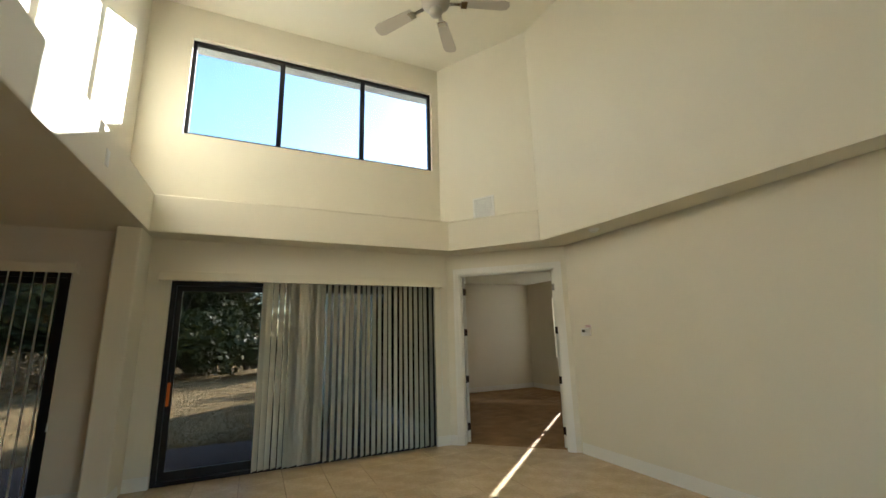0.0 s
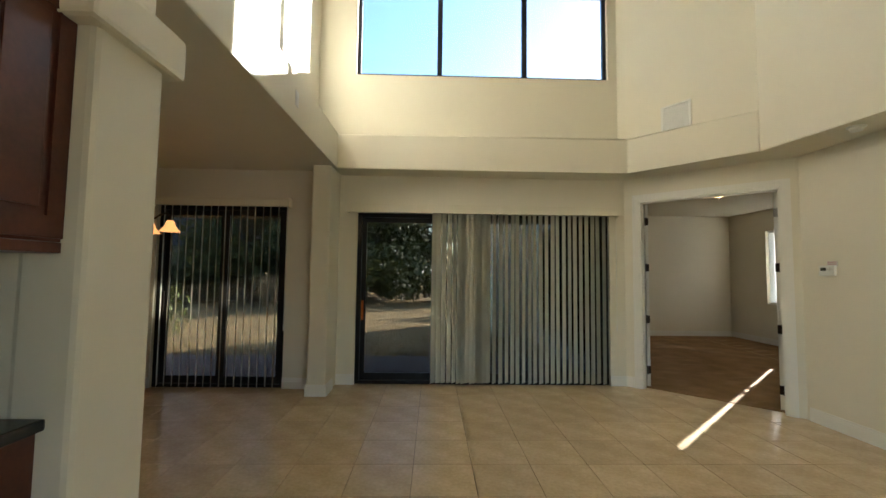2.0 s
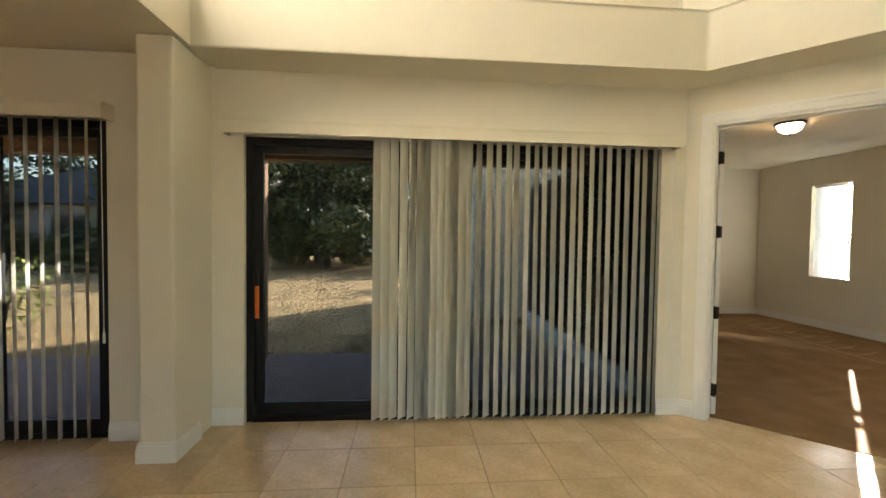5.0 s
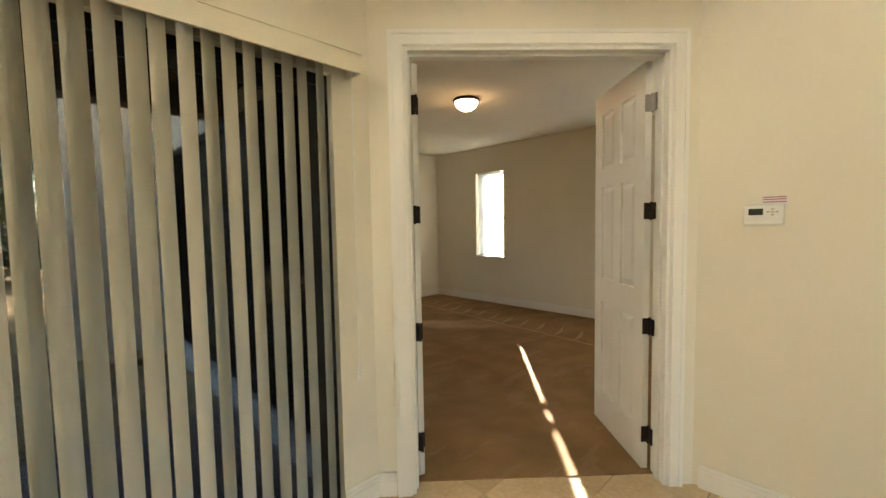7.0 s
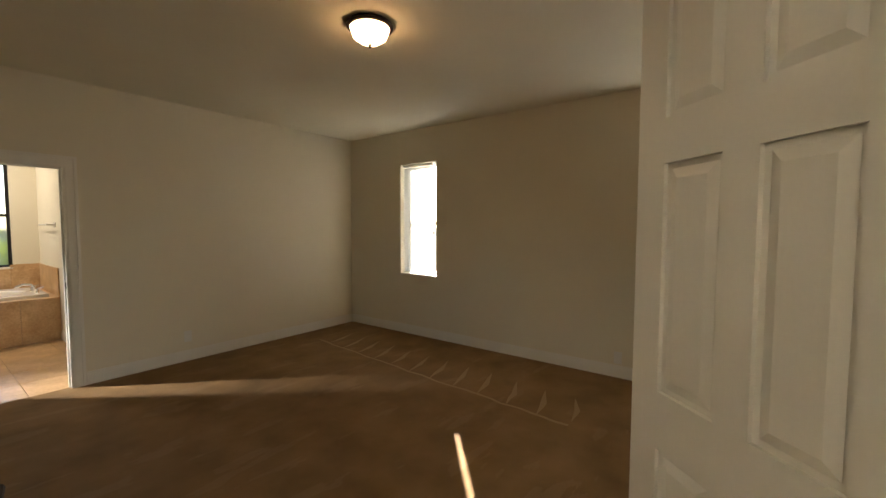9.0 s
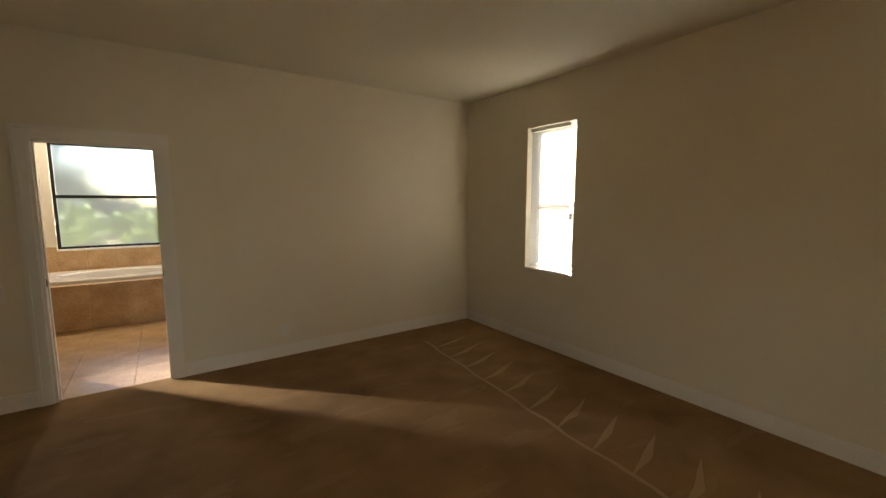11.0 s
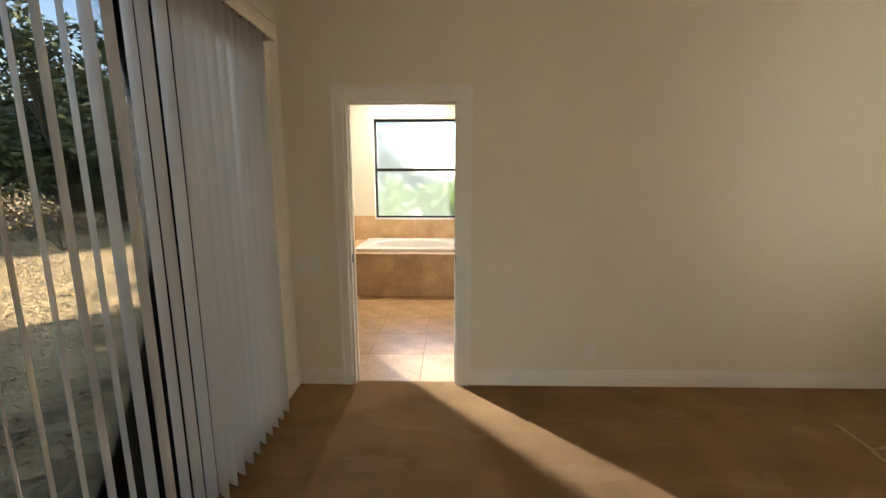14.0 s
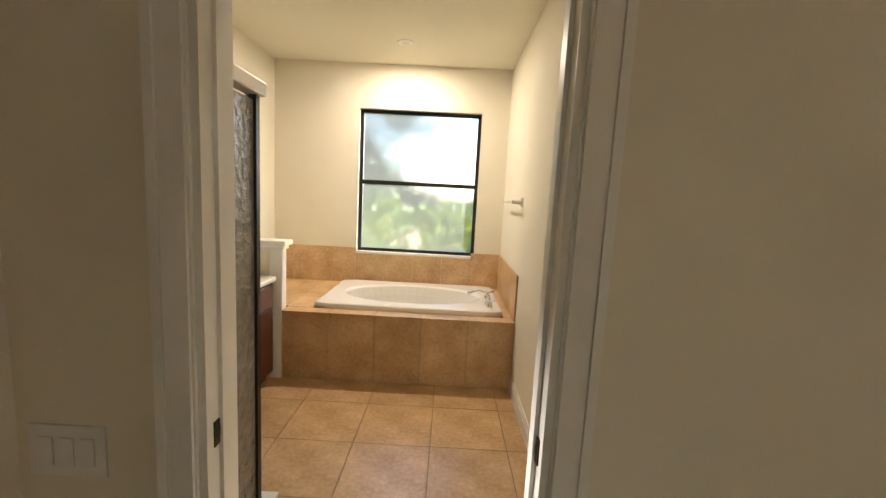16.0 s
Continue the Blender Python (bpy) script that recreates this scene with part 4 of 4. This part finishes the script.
part("deck_core_end", boxm(1.605, 2.17, 11.41, 12.455, 0.30, 0.535), GROUT, deck)
# unseen fixture, added only to house the carpet-beam lamp
vl = thing("vanity_light", "unseen wall spotlight added in place of mirror-reflected window light", "wall lamp", at=pose(1.603, 10.955, 1.95))
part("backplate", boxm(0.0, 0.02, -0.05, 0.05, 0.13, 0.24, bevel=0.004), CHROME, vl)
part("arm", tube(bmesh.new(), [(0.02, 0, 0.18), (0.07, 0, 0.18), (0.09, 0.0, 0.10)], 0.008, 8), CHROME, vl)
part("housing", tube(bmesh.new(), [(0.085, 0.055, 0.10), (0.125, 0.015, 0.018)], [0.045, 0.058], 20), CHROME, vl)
mr = thing("wall_mirror", "frameless wall mirror above the vanity", "mirror")
part("mirror_glass", boxm(1.603, 1.609, 10.05, 11.24, 0.95, 1.85, bevel=0.001), MIRROR, mr)
for k in range(2):
    part("tile", boxm(1.605 + 0.277 * k, 1.88 + 0.277 * k, 12.445, 12.458, 0.559, 0.93, bevel=0.002), BTILE, bs)
va = thing("vanity", "cherry wood bathroom vanity beside half wall", "vanity")
part("body", boxm(1.605, 2.105, 10.05, 11.245, 0.08, 0.80), WOOD, va)
part("toe_kick", boxm(1.605, 2.05, 10.05, 11.245, 0.0, 0.08), WOOD, va)
for k in range(3):
    a = 10.07 + 0.385 * k
    part("drawer", boxm(2.105, 2.124, a, a + 0.365, 0.62, 0.775, bevel=0.004), WOOD, va)
    d = part("cabinet_door", boxm(2.105, 2.124, a, a + 0.365, 0.10, 0.60, bevel=0.004), WOOD, va)
    part("knob", lathe(bmesh.new(), [(0.006, 0), (0.012, 0.012), (0.004, 0.02)], 10, (2.135, a + 0.34, 0.55)), CHROME, d)
vt = thing("worktop", "cream cultured marble vanity top", "worktop")
part("slab", boxm(1.605, 2.135, 10.04, 11.245, 0.802, 0.835, bevel=0.008), PORC, vt)
part("splash", boxm(1.605, 1.625, 10.04, 11.22, 0.837, 0.92), PORC, vt)
sh = thing("shower_enclosure", "obscure glass shower door in a dark metal frame", "shower")
part("curb", boxm(1.61, 2.67, 9.175, 9.95, 0.0, 0.055, bevel=0.006), BTILE, sh, "tan tiled curb")
part("curb_cap", boxm(2.55, 2.69, 9.175, 9.97, 0.057, 0.08, bevel=0.005), TRIM, sh, "white sill")
SHGLASS = material("rain_glass", (0.22, 0.20, 0.17), 0.12, vary=0.2, scale=14, fine=26, bump=0.9, depth=0.02, spec=0.6)
for a, b in ((9.20, 9.88),):
    part("pane", boxm(2.614, 2.622, a, b, 0.11, 1.84), SHGLASS, sh, "rippled obscure pane")
bm = boxm(2.602, 2.634, 9.88, 9.91, 0.082, 1.86)
box(bm, 2.602, 2.634, 9.175, 9.20, 0.082, 1.86)
box(bm, 2.602, 2.634, 9.20, 9.88, 0.082, 0.11)
part("frame", bm, BRONZE, sh)
part("header", boxm(2.58, 2.65, 9.175, 9.94, 1.862, 1.92, bevel=0.008), TRIM, sh, "pale top rail")
part("return_pane", boxm(1.61, 2.60, 9.89, 9.898, 0.082, 1.86), SHGLASS, sh)
th2 = thing("towel_holder", "cream ceramic towel bar post on wall", "towel holder", at=pose(3.983, 11.38, 1.49))
part("flange", boxm(-0.012, 0, -0.035, 0.035, -0.035, 0.035, bevel=0.004), PORC, th2)
part("post", tube(bmesh.new(), [(-0.01, 0, 0), (-0.05, 0, 0.0), (-0.085, 0, 0)], [0.022, 0.014, 0.017], 12), PORC, th2)
part("bar", tube(bmesh.new(), [(-0.07, -0.01, 0), (-0.07, 0.55, 0)], 0.009, 10), PORC, th2)
cn = thing("recessed_light", "small recessed ceiling light with white ring", "ceiling light", at=pose(2.98, 11.87, BT))
part("ring", lathe(bmesh.new(), [(0.05, -0.004), (0.068, -0.007), (0.078, 0.0)], 28), TRIM, cn)
part("lamp", lathe(bmesh.new(), [(0.012, -0.006), (0.046, -0.003), (0.048, 0.0)], 20), PORC, cn)
for nm, u, lab in (("strike_plate", 0.5795, "dark bronze strike plate on the door jamb"), ("pocket_latch", 1.3055, "dark bronze latch on the door edge")):
    sp = thing(nm, lab, "latch", at=m_bn @ pose(u, 0.035, 0.94))
    part("plate", boxm(-0.0015, 0.0015, -0.014, 0.014, -0.03, 0.03), IRON, sp)
    part("keeper", boxm(-0.003, 0.003, -0.006, 0.006, -0.012, 0.012), BRONZE, sp)


# ---- garden ----
def leaf_mesh(name, clumps, per, size, seed, mat):
    """Many small folded leaves scattered round clump centres (x, y, z, spread)."""
    rng = np.random.default_rng(seed)
    vs, fs = [], []
    for x, y, z, s in clumps:
        d = rng.normal(size=(per, 3))
        d /= np.linalg.norm(d, axis=1)[:, None]
        p = np.array((x, y, z)) + d * (s * rng.uniform(0.35, 1.0, (per, 1)) ** 0.6) * np.array((1, 1, 0.75))
        for c in p:
            a, b = rng.normal(size=3), rng.normal(size=3)
            a /= np.linalg.norm(a)
            b -= a * b.dot(a)
            b /= np.linalg.norm(b)
            q = size * rng.uniform(0.6, 1.4)
            k = len(vs)
            vs += [tuple(c - a * q), tuple(c + b * q * 0.45), tuple(c + a * q), tuple(c - b * q * 0.45)]
            fs.append((k, k + 1, k + 2, k + 3))
    me = bpy.data.meshes.new(name)
    me.from_pydata(vs, [], fs)
    me.materials.append(mat)
    return me


def tree(x, y, height, spread, seed, mat=None, low=0.16, per=300, label="dark evergreen tree behind the lawn"):
    rnd = random.Random(seed)
    t = thing("tree", label, "tree", "garden trees", pose(x, y, -0.1))
    pts = [(0, 0, 0)]
    for k in range(1, 6):
        pts.append((rnd.uniform(-0.12, 0.12) * k, rnd.uniform(-0.12, 0.12) * k, height * 0.75 * k / 5))
    part("trunk", tube(bmesh.new(), pts, [0.17, 0.14, 0.12, 0.09, 0.06, 0.03], 8), BARK, t)
    clumps = []
    for k in range(18):
        h = height * rnd.uniform(low, 0.95)
        a, r = rnd.uniform(0, 6.28), spread * rnd.uniform(0.25, 1.0) * (1.15 - 0.5 * h / height)
        e = (r * math.cos(a), r * math.sin(a), h)
        if k < 8:
            part("limb", tube(bmesh.new(), [pts[min(4, int(5 * h / height * 0.8))], (e[0] * 0.5, e[1] * 0.5, h * 0.9), e], [0.05, 0.035, 0.012], 6), BARK, t)
        clumps.append((*e, spread * rnd.uniform(0.28, 0.5)))
    cr = new("crown", leaf_mesh("crown", clumps, per, 0.14, seed, mat or LEAF))
    cr.parent = t
    return t


def bush(x, y, w, h, seed, mat, label, per=170, size=0.06, n=9):
    rnd = random.Random(seed)
    t = thing("bush", label, "bush", "garden bushes", pose(x, y, -0.1))
    for k in range(4):
        a = rnd.uniform(0, 6.28)
        part("stem", tube(bmesh.new(), [(0, 0, 0), (w * 0.25 * math.cos(a), w * 0.25 * math.sin(a), h * 0.6)], [0.02, 0.008], 6), BARK, t)
    cl = [(rnd.uniform(-0.5, 0.5) * w, rnd.uniform(-0.4, 0.4) * w * 0.7, h * rnd.uniform(0.3, 0.8), h * rnd.uniform(0.28, 0.4)) for _ in range(n)]
    f = new("foliage", leaf_mesh("foliage", cl, per, size, seed, mat))
    f.parent = t
    return t


t0 = tree(-2.5, 25.0, 7.0, 2.9, 11)
t1 = tree(-12.5, 31.0, 7.5, 3.0, 12)
t2 = tree(-7.0, 26.5, 8.0, 3.1, 13)
for k, (x, y, s) in enumerate(((-0.4, 24.2, 0.9), (-4.8, 24.6, 0.95), (-10.0, 27, 1.1), (-14.0, 30, 1.2), (-18.5, 29, 1.1), (-23, 26, 1.3), (-28, 22, 1.2), (-1.2, 29, 1.15), (-5.5, 30, 1.2), (-20, 17, 0.75), (-24, 19, 0.9), (-33, 24, 1.3), (-16.5, 19.0, 0.6), (-6.4, 20.6, 0.95), (-8.8, 19.0, 0.9), (-3.6, 21.5, 1.0), (-10.5, 21.5, 0.8))):
    c = copy_thing((t0, t1, t2)[k % 3], pose(x, y, -0.1, 0, 0, 47 * k))
    c.scale = (s, s, s)
b0 = bush(-3.5, 20.0, 3.4, 1.9, 31, LEAF, "dense dark green bush at the lawn's edge", 320, 0.09, 11)
for k, (x, y, s) in enumerate(((-0.9, 20.4, 1.0), (1.7, 20.8, 1.05), (-6.2, 20.2, 1.1), (-8.9, 19.6, 1.1), (-11.6, 18.8, 1.1), (4.2, 21.4, 1.0), (-14.4, 17.6, 1.1), (-17.4, 16.2, 1.1), (-20.2, 14.6, 1.2), (-23, 13.0, 1.3), (-2.2, 22.0, 2.1), (-5.0, 22.2, 2.1), (-7.8, 22.0, 2.1))):
    c = copy_thing(b0, pose(x, y, -0.1, 0, 0, 61 * k))
    c.scale = (s, s, s)
bush(-5.2, 7.7, 0.55, 1.35, 41, LEAFY, "small yellow-green sunlit shrub beside the patio", 45, 0.045, 8)
bush(3.4, 14.7, 2.4, 1.7, 43, LEAFY, "bright green bush outside the bathroom window", 260, 0.08)
bush(-5.0, 15.0, 2.6, 1.4, 44, LEAFD, "dry twiggy shrub with pale leaves", 130, 0.05)
bush(-7.2, 16.4, 2.2, 1.2, 45, LEAFD, "dry twiggy shrub with pale leaves", 100, 0.05)
fn = thing("garden_fence", "white board fence among the trees", "fence")
for k in range(3):
    part("board", boxm(-1.5 + 0.15 * k, -1.36 + 0.15 * k, 20.9, 20.93, 0.25, 1.7, bevel=0.004), FENCE, fn)
part("rail", boxm(-1.52, -1.04, 20.932, 20.97, 0.6, 0.7), FENCE, fn)
part("post", boxm(-1.62, -1.53, 20.9, 20.99, -0.1, 2.0), FENCE, fn)
hs = thing("house", "neighbouring house with low dark hipped roof", "house")
part("wall", boxm(-19, -9.2, 20.0, 27, -0.1, 2.6), STUCCO, hs)
bm = bmesh.new()
lo = [bm.verts.new(p) for p in ((-19.5, 19.4, 2.55), (-8.7, 19.4, 2.55), (-8.7, 27.5, 2.55), (-19.5, 27.5, 2.55))]
hi = [bm.verts.new(p) for p in ((-15.6, 23.4, 4.6), (-12.4, 23.4, 4.6))]
for f in ((lo[0], lo[1], hi[1], hi[0]), (lo[1], lo[2], hi[1]), (lo[2], lo[3], hi[0], hi[1]), (lo[3], lo[0], hi[0]), (lo[3], lo[2], lo[1], lo[0])):
    bm.faces.new(f)
part("roof", bm, ROOFM, hs)
for a in (-17.6, -14.6, -11.6):
    w = part("window", boxm(a, a + 1.3, 19.96, 19.995, 0.9, 2.1), BRONZE, hs)
    part("pane", boxm(a + 0.06, a + 1.24, 19.95, 19.958, 0.96, 2.04), STONE, w)


def grass():
    """Short dry blades scattered over the lawn behind the house."""
    rng = np.random.default_rng(7)
    vs, fs = [], []
    for _ in range(60000):
        y = 6.95 + 14.0 * rng.uniform() ** 1.5
        x = rng.uniform(-16.0, 2.0)
        a, h, w = rng.uniform(0, 3.14), rng.uniform(0.012, 0.04), rng.uniform(0.005, 0.014)
        dx, dy = math.cos(a) * w, math.sin(a) * w
        lx, ly = rng.normal(0, 0.03, 2)
        k = len(vs)
        vs += [(x - dx, y - dy, -0.102), (x + dx, y + dy, -0.102), (x + lx, y + ly, -0.10 + h)]
        fs.append((k, k + 1, k + 2))
    me = bpy.data.meshes.new("lawn_grass")
    me.from_pydata(vs, [], fs)
    me.materials.append(STRAW)
    tagged(new("lawn_grass", me), "short dry straw-coloured grass on the lawn", "grass", kind="stuff")


grass()


# ---- floor tiles ----
def tiles(floor_name, x_line, y_line, pitch, x0, x1, y0, y1, near, mat, keep, joint=0.004):
    """Square tiles proud of their bed: single pieces inside 'near', the rest in one sheet."""
    floor = bpy.data.objects[floor_name]
    bm = boxm(joint / 2, pitch - joint / 2, joint / 2, pitch - joint / 2, -0.012, 0.0, bevel=0.0018)
    first = part("tile", bm, mat, floor)
    first_used = False
    rest = bmesh.new()
    i0, j0 = math.floor((x0 - x_line) / pitch), math.floor((y0 - y_line) / pitch)
    for i in range(i0, math.ceil((x1 - x_line) / pitch)):
        for j in range(j0, math.ceil((y1 - y_line) / pitch)):
            x, y = x_line + i * pitch, y_line + j * pitch
            cx, cy = x + pitch / 2, y + pitch / 2
            if not keep(cx, cy):
                continue
            if near[0] < cx < near[1] and near[2] < cy < near[3]:
                if first_used:
                    ob = first.copy()
                    scene.collection.objects.link(ob)
                else:
                    ob, first_used = first, True
                ob.parent = floor
                ob.location = (x, y, 0)
            else:
                box(rest, x + joint / 2, x + pitch - joint / 2, y + joint / 2, y + pitch - joint / 2, -0.012, 0.0)
    if rest.verts:
        tagged(part("tile_sheet", rest, mat, floor), kind="stuff")
    else:
        rest.free()


tiles("floor", -0.10, 3.22, 0.42, -5.9, 3.9, -3.9, 4.9, (-3.5, 3.9, 0.6, 5.1), TILE, lambda x, y: x + 1.075 * y < 8.2 and x < 3.85 and y < 5.0)
tiles("floor_bathroom", 3.38, 10.505, 0.465, 1.7, 4.0, 9.1, 11.3, (1.5, 4.2, 9.1, 11.6), BTILE, lambda x, y: x < 4.2)
